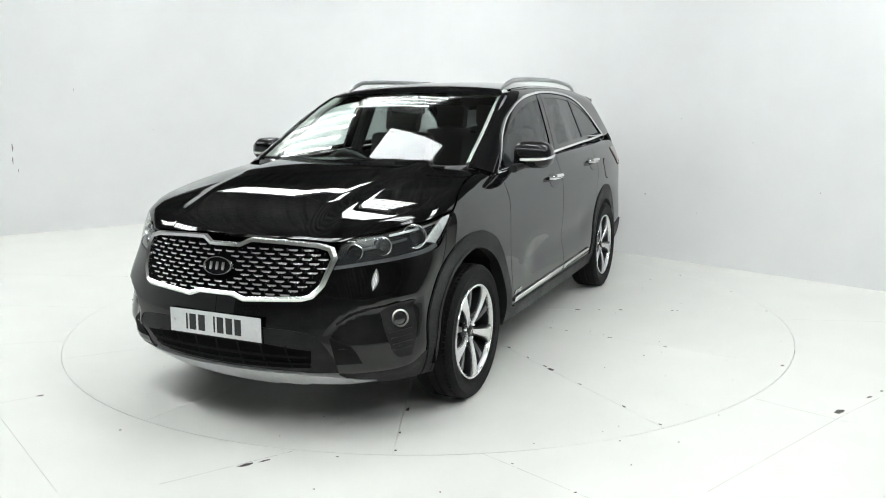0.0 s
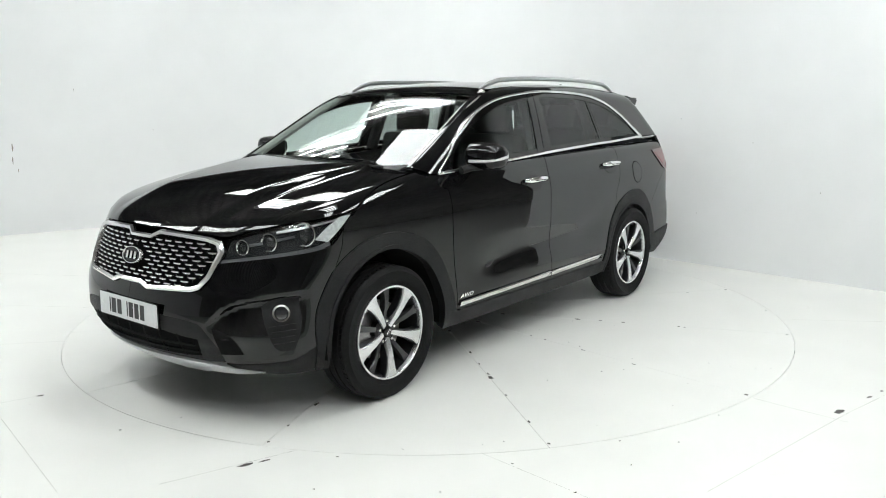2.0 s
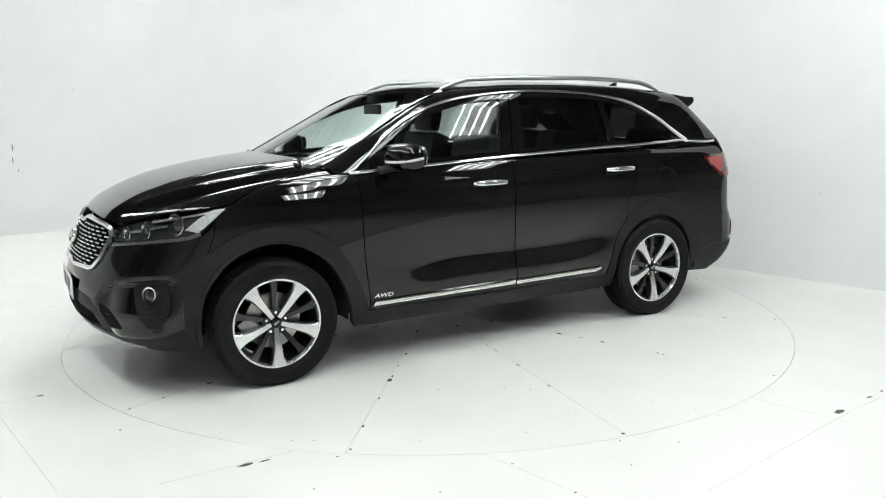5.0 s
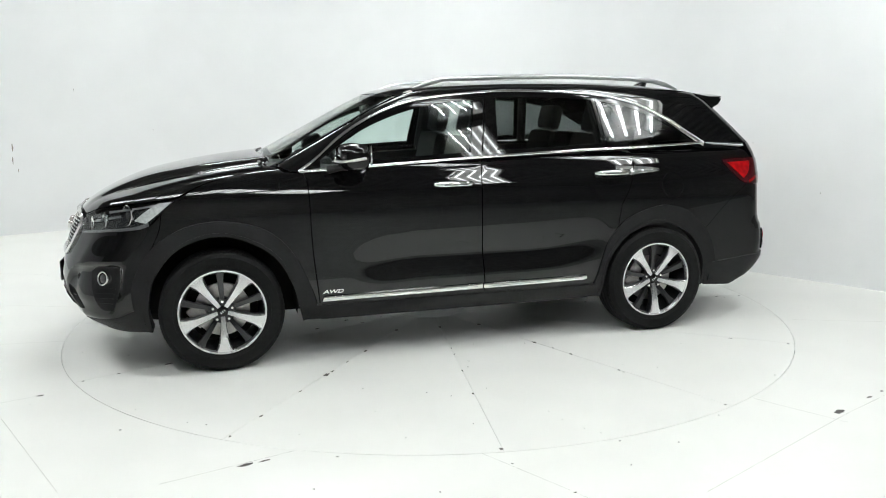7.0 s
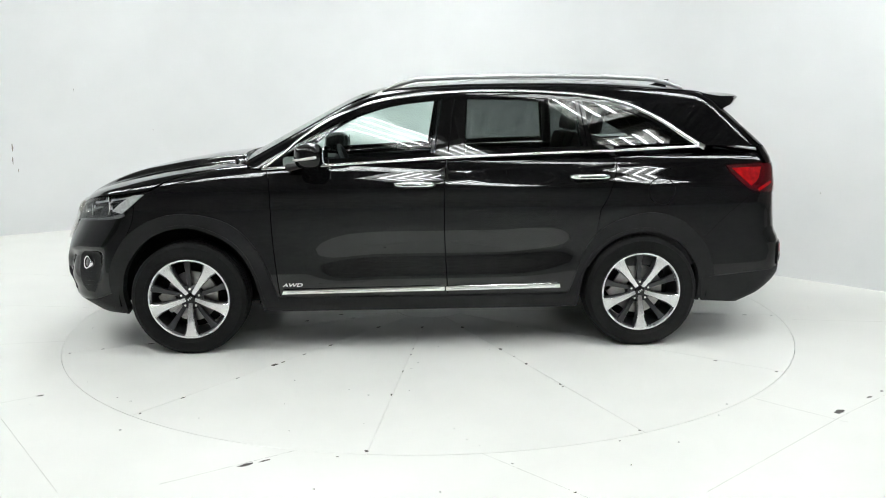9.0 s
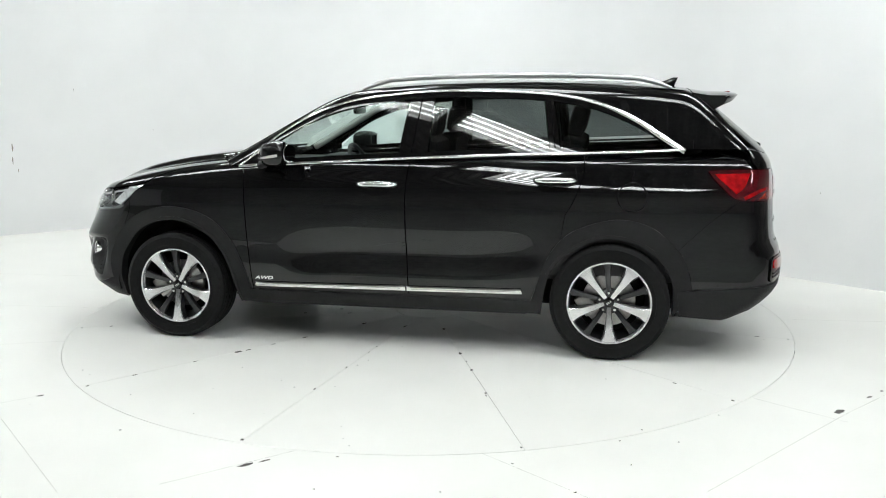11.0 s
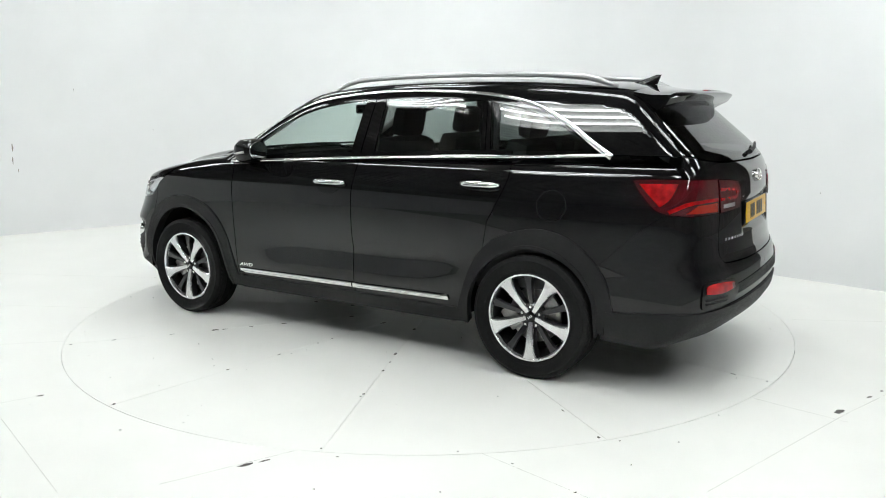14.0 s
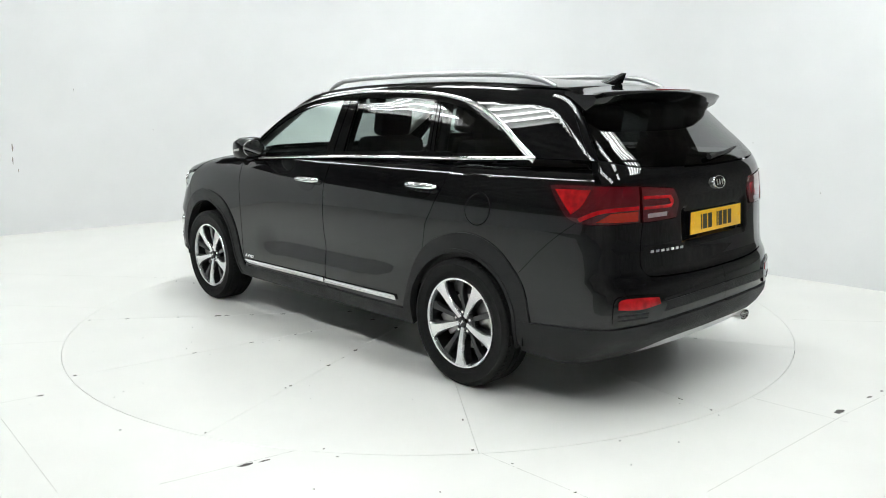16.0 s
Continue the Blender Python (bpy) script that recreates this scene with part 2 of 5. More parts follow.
def meet(gap, start, way, far=3.0):
    """The outermost places where lines from inside leave the body."""
    start, way = np.broadcast_arrays(np.asarray(start, float), np.asarray(way, float))
    lo, hi = np.zeros(len(start)), np.full(len(start), far)
    for _ in range(40):
        mid = (lo + hi) / 2
        p = start + way * mid[:, None]
        inside = gap(p[:, 0], p[:, 1], p[:, 2]) < 0
        lo, hi = np.where(inside, mid, lo), np.where(inside, hi, mid)
    return start + way * ((lo + hi) / 2)[:, None]


def slope(gap, p):
    e = 2.5e-3
    n = np.stack([gap(*(p + d * e).T) - gap(*(p - d * e).T) for d in np.eye(3)], 1)
    return n / np.linalg.norm(n, axis=1)[:, None]


FRONT_PIVOT, REAR_PIVOT, GIRTH = 1.5, -1.6, 0.9


def girth_place(gap, uv):
    """From the way round the car (u, which is x along the flank and then goes round the corners) and the height."""
    u, z = uv[:, 0], uv[:, 1]
    ahead, behind = np.maximum(u - FRONT_PIVOT, 0) / GIRTH, np.maximum(REAR_PIVOT - u, 0) / GIRTH
    start = np.stack([np.clip(u, REAR_PIVOT, FRONT_PIVOT), 0 * u, z], 1)
    turn = ahead - behind
    return meet(gap, start, np.stack([np.sin(turn), np.cos(turn), 0 * u], 1))


def girth_of(p):
    x, y = p[..., 0], np.abs(p[..., 1])
    u = np.where(x > FRONT_PIVOT, FRONT_PIVOT + GIRTH * np.arctan2(x - FRONT_PIVOT, y), np.where(x < REAR_PIVOT, REAR_PIVOT - GIRTH * np.arctan2(REAR_PIVOT - x, y), x))
    return np.stack([u, p[..., 2]], -1)


def end_place(gap, uv):
    """Nose or tail from (y, z): the sign of the third entry tells which."""
    y, z, way = uv[:, 0], uv[:, 1], uv[:, 2]
    return meet(gap, np.stack([0 * y, y, z], 1), np.stack([way, 0 * y, 0 * y], 1))


def top_place(gap, uv):
    """Bonnet or roof from (x, y)."""
    x, y = uv[:, 0], uv[:, 1]
    return meet(gap, np.stack([x, y, 0 * x + 0.6], 1), np.array([[0, 0, 1.0]]))


# ---- panels: outlines laid on the body ----
from mathutils import geometry

def curved(points, n=5):
    """A smooth line through points, ends kept."""
    p = np.asarray(points, float)
    if len(p) < 3:
        return [tuple(q) for q in p]
    ext = np.vstack([2 * p[0] - p[1], p, 2 * p[-1] - p[-2]])
    out = []
    for i in range(1, len(ext) - 2):
        a, b, c, d = ext[i - 1:i + 3]
        for k in range(n):
            t = k / n
            out.append(0.5 * (2 * b + (c - a) * t + (2 * a - 5 * b + 4 * c - d) * t * t + (3 * b - a - 3 * c + d) * t ** 3))
    out.append(p[-1])
    return [tuple(q) for q in out]


def outline(*runs):
    """Joins smooth runs into one closed outline with corners where they meet."""
    pts = []
    for run in runs:
        for q in curved(run) if len(run) > 2 else [tuple(q) for q in run]:
            if not pts or math.dist(q, pts[-1]) > 1e-4:
                pts.append(q)
    if math.dist(pts[0], pts[-1]) < 1e-4:
        pts.pop()
    return pts


def inset(pts, d):
    """The outline drawn in by d."""
    p = np.asarray(pts, float)
    area = np.sum(p[:, 0] * np.roll(p[:, 1], -1) - np.roll(p[:, 0], -1) * p[:, 1])
    a, b = p - np.roll(p, 1, 0), np.roll(p, -1, 0) - p
    a, b = (v / np.maximum(np.linalg.norm(v, axis=1), 1e-9)[:, None] for v in (a, b))
    na, nb = np.stack([-a[:, 1], a[:, 0]], 1), np.stack([-b[:, 1], b[:, 0]], 1)
    n = na + nb
    n /= np.maximum(np.sum(n * na, 1), 0.5)[:, None]
    return [tuple(q) for q in p + n * d * (1 if area > 0 else -1)]


def band(points, low, high):
    """A strip along a line, from low to high across it."""
    p = np.asarray(curved(points), float)
    d = np.gradient(p, axis=0)
    d /= np.linalg.norm(d, axis=1)[:, None]
    n = np.stack([-d[:, 1], d[:, 0]], 1)
    low, high = (np.interp(np.linspace(0, 1, len(p)), np.linspace(0, 1, len(np.atleast_1d(w))), np.atleast_1d(w))[:, None] for w in (low, high))
    return [tuple(q) for q in p + n * low] + [tuple(q) for q in (p + n * high)[::-1]]


def panel(name, gap, place, pts, mat, parent, label="", cell=0.045, depth=0.014, lift=0.0, joint=0.0, mirror=False, way=1, crown=0.0):
    """A sheet with a turned-in edge, laid on the body inside an outline. crown: how far its edges roll over. lift: metres proud, a number or a function of (places, outline points)."""
    if joint:
        pts = inset(pts, joint)
    edge = []
    for q, r in zip(pts, list(pts[1:]) + [pts[0]]):
        n = max(1, int(math.dist(q, r) / cell + 0.5))
        edge += [(q[0] + (r[0] - q[0]) * k / n, q[1] + (r[1] - q[1]) * k / n) for k in range(n)]
    p, k = np.asarray(edge), len(edge)
    (x0, y0), (x1, y1) = p.min(0), p.max(0)
    gx, gy = np.meshgrid(np.arange(x0 + cell / 2, x1, cell), np.arange(y0 + cell / 2, y1, cell))
    mesh_in = np.stack([gx.ravel(), gy.ravel()], 1)
    if len(mesh_in):
        a, b = p, np.roll(p, -1, 0)
        q = mesh_in[:, None, :]
        with np.errstate(divide="ignore", invalid="ignore"):
            cross = ((a[:, 1] > q[..., 1]) != (b[:, 1] > q[..., 1])) & (q[..., 0] < (b[:, 0] - a[:, 0]) * (q[..., 1] - a[:, 1]) / (b[:, 1] - a[:, 1]) + a[:, 0])
        t = np.clip(np.sum((q - a) * (b - a), 2) / np.maximum(np.sum((b - a) ** 2, 1), 1e-12), 0, 1)
        near = np.linalg.norm(q - (a + t[..., None] * (b - a)), axis=2).min(1)
        mesh_in = mesh_in[(cross.sum(1) % 2 == 1) & (near > cell * 0.35)]
    verts2, _, faces, _, _, _ = geometry.delaunay_2d_cdt([Vector(v) for v in edge] + [Vector(v) for v in mesh_in], [(i, (i + 1) % k) for i in range(k)], [list(range(k))], 2, 1e-6)
    uv = np.array([v[:] for v in verts2])
    faces = [list(f) for f in faces]
    count = {}
    for f in faces:
        for i, j in zip(f, f[1:] + f[:1]):
            key = (min(i, j), max(i, j))
            count[key] = count.get(key, 0) + 1
    rim = [e for e, n in count.items() if n == 1]
    at = place(gap, uv if place is not end_place else np.column_stack([uv, np.full(len(uv), way)]))
    nor = slope(gap, at)
    up = lift(at, uv) if callable(lift) else np.full(len(at), float(lift))
    at = at + nor * up[:, None]
    if crown:
        wide = np.asarray(inset(edge, -0.002))
        for i in range(min(k, len(uv))):
            if abs(uv[i] - p[i]).max() < 1e-4:
                o = place(gap, wide[i:i + 1] if place is not end_place else np.column_stack([wide[i:i + 1], [[way]]]))[0] - (at[i] - nor[i] * up[i])
                n = nor[i] + crown * o / max(np.linalg.norm(o), 1e-9)
                nor[i] = n / np.linalg.norm(n)
                at[i] -= nor[i] * 0.001
    if mirror:
        at, nor = at * (1, -1, 1), nor * (1, -1, 1)
    f0 = faces[len(faces) // 2]
    turn = np.cross(at[f0[1]] - at[f0[0]], at[f0[2]] - at[f0[0]]) @ nor[f0[0]]
    if turn < 0:
        faces = [f[::-1] for f in faces]
    ring = sorted({i for e in rim for i in e})
    first, second = {v: len(at) + k for k, v in enumerate(ring)}, {v: len(at) + len(ring) + k for k, v in enumerate(ring)}
    verts = np.vstack([at, at[ring], at[ring] - nor[ring] * depth])
    sides = [(first[a], first[b], second[b], second[a]) for a, b in rim]
    me = bpy.data.meshes.new(name)
    me.from_pydata(verts.tolist(), [], faces + sides)
    me.materials.append(mat)
    me.shade_smooth()
    me.normals_split_custom_set_from_vertices(np.vstack([nor, np.zeros((2 * len(ring), 3))]).tolist())
    ob = new(name, me)
    ob.parent = parent
    return tagged(ob, label)


def pair(name, *args, **kw):
    """The same panel on both flanks: left, right."""
    return [panel(name, *args, **kw), panel(name, *args, mirror=True, **kw)]


def both_sides(half):
    """A half outline from the middle line out and back to it, made whole."""
    return list(half) + [(-y, z) for y, z in half[::-1] if abs(y) > 1e-6]


def both_sides_top(half):
    return list(half) + [(x, -y) for x, y in half[::-1] if abs(y) > 1e-6]


def on(gap, place, uv, way=None):
    a = np.asarray(uv, float)
    return place(gap, a if way is None else np.column_stack([a, np.full(len(a), way)]))


# ---- the car ----
car = empty("car", "glossy black seven-seat SUV with chrome trim standing on the turntable", "car")
LO, UP = lower_gap, upper_gap

BELT = [(0.925, 1.127), (0.60, 1.142), (-0.19, 1.182), (-0.90, 1.207), (-1.22, 1.214), (-1.825, 1.236)]
ARCH = [(0.925, 1.127), (0.80, 1.215), (0.668, 1.322), (0.46, 1.440), (0.187, 1.528), (-0.23, 1.574), (-0.58, 1.580), (-1.00, 1.560), (-1.284, 1.509), (-1.493, 1.421), (-1.635, 1.338), (-1.825, 1.236)]
belt_z = smooth_table([p[0] for p in BELT[::-1]], [p[1] for p in BELT[::-1]])
arch_z = smooth_table([p[0] for p in ARCH[::-1]], [p[1] for p in ARCH[::-1]])
FRONT_OUT = [(0.835, 0.26), (0.885, 0.45), (0.98, 0.66), (1.13, 0.805), (1.36, 0.865), (1.57, 0.838), (1.74, 0.74), (1.835, 0.60), (1.865, 0.50), (1.862, 0.38), (1.858, 0.250)]
FRONT_IN = [(0.935, 0.26), (0.995, 0.50), (1.122, 0.685), (1.37, 0.787), (1.605, 0.725), (1.75, 0.565), (1.788, 0.42), (1.792, 0.36), (1.792, 0.250)]
REAR_OUT = [(-0.905, 0.26), (-0.96, 0.42), (-1.04, 0.63), (-1.18, 0.77), (-1.42, 0.84), (-1.63, 0.79), (-1.80, 0.63), (-1.855, 0.46), (-1.86, 0.42)]
REAR_IN = [(-0.975, 0.26), (-1.02, 0.50), (-1.17, 0.675), (-1.40, 0.745), (-1.63, 0.665), (-1.755, 0.50), (-1.775, 0.34), (-1.775, 0.28)]

# bonnet, with its front edge along the lamps and the grille
LAMP_TOP = [(1.593, 1.002), (1.80, 0.975), (2.07, 0.945), (2.255, 0.900)]
lamp_top_xy = on(LO, girth_place, curved(LAMP_TOP))[:, :2]
nose_xy = on(LO, end_place, [(0.46, 0.905), (0.30, 0.912), (0.0, 0.916)], 1)[:, :2]
bonnet_side = [(1.005, 0.762), (1.30, 0.795), tuple(lamp_top_xy[0])]
bonnet_half = outline([(1.115, 0.0), (1.10, 0.35), (1.04, 0.66), (1.005, 0.762)], bonnet_side, [tuple(q) for q in lamp_top_xy[::3]] + [tuple(q) for q in nose_xy])
bonnet = panel("bonnet", LO, top_place, both_sides_top(bonnet_half), PAINT, car, cell=0.035, joint=0.003, depth=0.02)

# roof, screen and the cabin's sides
roof_edge_y = 0.60
roof_x = np.linspace(0.262, -1.83, 14)
roof_edge = on(UP, top_place, [(x, roof_edge_y if x > -1.5 else roof_edge_y - 0.07 * blend(-x, 1.5, 1.83)) for x in roof_x])
roof_half = [(0.372, 0.0), (0.352, 0.30), (0.308, 0.50)] + [(p[0], p[1]) for p in roof_edge] + [(-1.86, 0.30), (-1.87, 0.0)]
panel("roof", UP, top_place, both_sides_top(roof_half), PAINT, car, cell=0.06, joint=0.002)
screen_edge = [(0.722, 1.165), (0.710, 1.22), (0.688, 1.34), (0.660, 1.46), (0.628, 1.568)]
panel("windscreen", UP, end_place, both_sides([(0.0, 1.145)] + [(0.45, 1.150)] + screen_edge + [(0.45, 1.583), (0.0, 1.594)]), SCREEN_GLASS, car, "clear windscreen glass", cell=0.06, depth=0.002, joint=0.014, lift=-0.003)
panel("windscreen_seal", UP, end_place, both_sides([(0.0, 1.586), (0.30, 1.580), (0.620, 1.556), (0.628, 1.570), (0.45, 1.590), (0.0, 1.600)]), GLOSS, car, cell=0.08, lift=0.0)
for s in (1, -1):
    panel("windscreen_trim", UP, end_place, band(screen_edge, -0.004, 0.014), GLOSS, car, cell=0.08, lift=0.003, mirror=s < 0)
pillar_edge = on(UP, end_place, screen_edge, 1)
roof_side = outline([(0.985, 1.130)] + [(p[0], p[2]) for p in pillar_edge], [(p[0], p[2]) for p in roof_edge[1:-1:2]] + [tuple(girth_of(roof_edge[-1]))],
                    [tuple(girth_of(roof_edge[-1])), (-2.06, 1.40), (-2.135, 1.236)], [(-2.135, 1.236), (-1.825, 1.236)], ARCH[::-1])
pair("roof_side", UP, girth_place, roof_side, PAINT, car, cell=0.022, joint=0.001)

# doors, wings and quarter panels
bonnet_line = on(LO, top_place, curved(bonnet_side))
wing_top = [(p[0], p[2]) for p in bonnet_line]
BUMPER_SEAM = [(1.745, 0.742), (1.705, 0.83), (1.69, 0.915)]
DOOR_FRONT = [(0.90, 1.118), (0.880, 1.028), (0.869, 0.685), (0.838, 0.345)]
wing = outline([(0.985, 1.130), (1.005, wing_top[0][1])], wing_top[::2], [wing_top[-1], (1.66, 0.955), (1.69, 0.915)], BUMPER_SEAM[::-1], [(1.74, 0.74), (1.57, 0.838), (1.36, 0.865), (1.13, 0.805), (0.98, 0.66), (0.885, 0.45), (0.852, 0.345)], [(0.852, 0.345), (0.838, 0.345)], DOOR_FRONT[::-1], [(0.90, 1.118), (0.925, 1.127)])
pair("front_wing", LO, girth_place, wing, PAINT, car, cell=0.035, joint=0.0025)
B_LINE = [(-0.19, 1.182), (-0.170, 1.017), (-0.169, 0.705), (-0.186, 0.345)]
front_door = outline(DOOR_FRONT, [DOOR_FRONT[-1], B_LINE[-1]], B_LINE[::-1], [(-0.19, 1.182), (0.60, 1.142), (0.90, 1.128)])
rear_door = outline(B_LINE, [B_LINE[-1], (-0.935, 0.345)], [(-0.935, 0.345), (-0.96, 0.42), (-1.04, 0.63), (-1.10, 0.705)], [(-1.10, 0.705), (-1.125, 0.86)], [(-1.125, 0.86), (-1.175, 0.95), (-1.228, 1.10), (-1.222, 1.214)], [(-1.222, 1.214), (-0.90, 1.207), (-0.19, 1.182)])
doors = [(a, b) for a, b in zip(pair("front_door", LO, girth_place, front_door, PAINT, car, cell=0.035, joint=0.003), pair("rear_door", LO, girth_place, rear_door, PAINT, car, cell=0.035, joint=0.003))]
LAMP_SIDE = [(-2.175, 1.124), (-1.975, 1.117), (-1.953, 1.098), (-2.036, 0.985), (-2.09, 0.957)]
quarter = outline([(-1.222, 1.214), (-1.825, 1.236)], [(-1.825, 1.236), (-2.135, 1.236)], [(-2.135, 1.236), (-2.158, 1.16), (-2.168, 1.124)], [LAMP_SIDE[0], LAMP_SIDE[1]], [LAMP_SIDE[1], LAMP_SIDE[2]], LAMP_SIDE[2:],
                  [(-2.09, 0.957), (-1.95, 0.84), (-1.775, 0.665)], [(-1.775, 0.665), (-1.63, 0.79), (-1.42, 0.84), (-1.18, 0.77), (-1.10, 0.705)], [(-1.10, 0.705), (-1.125, 0.86)], [(-1.125, 0.86), (-1.175, 0.95), (-1.228, 1.10), (-1.222, 1.214)])
quarters = pair("rear_quarter_panel", LO, girth_place, quarter, PAINT, car, cell=0.035, joint=0.001)
# fuel flap: a round cover with a fine joint
flap = [(-1.503 + 0.086 * math.cos(a), 0.968 + 0.084 * math.sin(a)) for a in np.linspace(0, 2 * math.pi, 33)[:-1]]
panel("fuel_flap_joint", LO, girth_place, flap, DARK, quarters[0], lift=0.0010, depth=0.003)
panel("fuel_flap", LO, girth_place, inset(flap, 0.006), PAINT, quarters[0], "round black fuel flap", lift=0.0022, depth=0.003)

# cladding round the arches and along the sills
for nm, out_line, in_line in (("front_arch_cladding", FRONT_OUT, FRONT_IN), ("rear_arch_cladding", REAR_OUT, REAR_IN)):
    pair(nm, LO, girth_place, outline(out_line, [out_line[-1], in_line[-1]], in_line[::-1], [in_line[0], out_line[0]]), PLASTIC, car, "matt black plastic arch cladding", cell=0.04, lift=0.008, depth=0.06)
    pair("arch_lip", LO, girth_place, band(in_line, -0.004, 0.016), PLASTIC, car, cell=0.05, lift=0.012, depth=0.05)
sill = outline([(0.855, 0.345), (0.835, 0.255)], [(0.835, 0.255), (-0.905, 0.255)], [(-0.905, 0.255), (-0.935, 0.345)])
pair("sill_cladding", LO, girth_place, sill, PLASTIC, car, "matt black plastic sill", cell=0.05, lift=0.008, depth=0.03)
for k, (a, b) in enumerate(((0.826, -0.166), (-0.174, -0.874))):
    za, zb = 0.385 + 0.012 * (0.826 - a) / 1.7, 0.385 + 0.012 * (0.826 - b) / 1.7
    strip = [(a - 0.012, za + 0.013), (a, za - 0.016), (b, zb - 0.014), (b + (0.012 if k else 0), zb + 0.017)] if k == 0 else [(a, za + 0.014), (a, za - 0.015), (b - 0.008, zb - 0.013), (b, zb + 0.017)]
    strips = pair("door_strip", LO, girth_place, strip, CHROME, car, "bright metal strip along the door", cell=0.06, lift=0.011, depth=0.012, crown=0.6)
    pair("strip_groove", LO, girth_place, [(a - 0.03, za - 0.001), (a - 0.03, za - 0.005), (b + 0.03, zb - 0.001), (b + 0.03, zb + 0.003)], SATIN, car, cell=0.1, lift=0.0125, depth=0.002)

# side glass, pillars, chrome round the windows
def window(front, back, top_in=0.034, low_in=0.030):
    """A pane between two slanting edges, given as x at the belt and x at the top."""
    xs = np.linspace(0, 1, 15)
    low = [front[0] + (back[0] - front[0]) * t for t in xs]
    high = [front[1] + (back[1] - front[1]) * t for t in xs]
    return [(x, float(belt_z(x)) + low_in) for x in low] + [(x, float(arch_z(x)) - top_in) for x in high[::-1]]
pair("front_window", UP, girth_place, window((0.80, 0.66), (-0.115, -0.175)), FRONT_GLASS, car, "clear front door glass", cell=0.07, lift=-0.004, depth=0.003)
pair("rear_window", UP, girth_place, window((-0.292, -0.318), (-1.028, -0.985)), PRIVACY_GLASS, car, "dark tinted rear door glass", cell=0.07, lift=-0.004, depth=0.003)
pair("quarter_window", UP, girth_place, window((-1.088, -1.03), (-1.72, -1.56), 0.036), PRIVACY_GLASS, car, "dark tinted quarter glass", cell=0.06, lift=-0.004, depth=0.003)
def pillar(a, b):
    return [(a[0], float(belt_z(a[0])) + 0.012), (b[0], float(belt_z(b[0])) + 0.012), (b[1], float(arch_z(b[1])) - 0.012), (a[1], float(arch_z(a[1])) - 0.012)]
pair("centre_pillar_cover", UP, girth_place, pillar((-0.115, -0.175), (-0.188, -0.243)), GLOSS, car, cell=0.05, lift=0.001)
pair("centre_pillar_cover", UP, girth_place, pillar((-0.196, -0.251), (-0.292, -0.318)), GLOSS, car, cell=0.05, lift=0.001)
pair("pillar_backing", UP, girth_place, pillar((-0.105, -0.165), (-0.30, -0.325)), DARK, car, cell=0.06, lift=-0.010)
pair("pillar_backing", UP, girth_place, pillar((-1.02, -0.975), (-1.096, -1.04)), DARK, car, cell=0.06, lift=-0.010)
pair("rear_pillar_cover", UP, girth_place, pillar((-1.028, -0.985), (-1.054, -1.008)), GLOSS, car, cell=0.05, lift=0.0)
pair("rear_pillar_cover", UP, girth_place, pillar((-1.060, -1.014), (-1.088, -1.03)), GLOSS, car, cell=0.05, lift=0.0)
pair("window_frame", UP, girth_place, outline(ARCH, [ARCH[-1], (-1.70, 1.268)], [(x, float(arch_z(x)) - 0.038) for x in (-1.56, -1.40, -1.2, -0.9, -0.5, -0.2, 0.1, 0.3, 0.5, 0.64)], [(0.64, float(arch_z(0.64)) - 0.038), (0.83, 1.168), (0.86, 1.133)], [(0.86, 1.133), (0.925, 1.127)]), GLOSS, car, cell=0.06, lift=-0.001)
pair("window_sill_seal", UP, girth_place, band([(p[0], p[1] + 0.018) for p in BELT[1:-1]] , -0.016, 0.014), GLOSS, car, cell=0.08, lift=0.0)
panel_w = [0.008, 0.008, 0.008, 0.009, 0.012, 0.020, 0.030]
pair("upper_window_chrome", UP, girth_place, band(ARCH, -0.006, panel_w), CHROME, car, "slim chrome strip over the side windows", cell=0.08, lift=0.005, depth=0.006, crown=0.9)
pair("lower_window_chrome", UP, girth_place, band(BELT, -0.007, 0.009), CHROME, car, "slim chrome strip under the side windows", cell=0.08, lift=0.006, depth=0.006, crown=0.9)

# door handles
for side in (1, -1):
    for k, (x, z) in enumerate(((0.010, 1.027), (-1.062, 1.060))):
        door = doors[0 if side > 0 else 1][k]
        y = float(girth_place(LO, np.array([[x, z]]))[0, 1])
        cup = [(x + 0.010 + 0.092 * math.cos(a), z - 0.022 + 0.050 * math.sin(a)) for a in np.linspace(0, 2 * math.pi, 25)[:-1]]
        panel("handle_cup", LO, girth_place, cup, GLOSS, door, lift=0.0015, depth=0.004, mirror=side < 0)
        pts = [(x + 0.120 - 0.24 * t, side * (y + 0.006 + 0.036 * math.sin(math.pi * t) ** 0.45), z + 0.004 * math.sin(math.pi * t)) for t in np.linspace(0, 1, 13)]
        tube("handle", pts, [0.011] + [0.0165] + [0.019] * 9 + [0.0165] + [0.011], CHROME, door, "chrome door handle", 12, 0.95)
        box("handle_groove", (x, side * (y + 0.0610), z), (0.15, 0.002, 0.004), GLOSS, door, bevel=0)

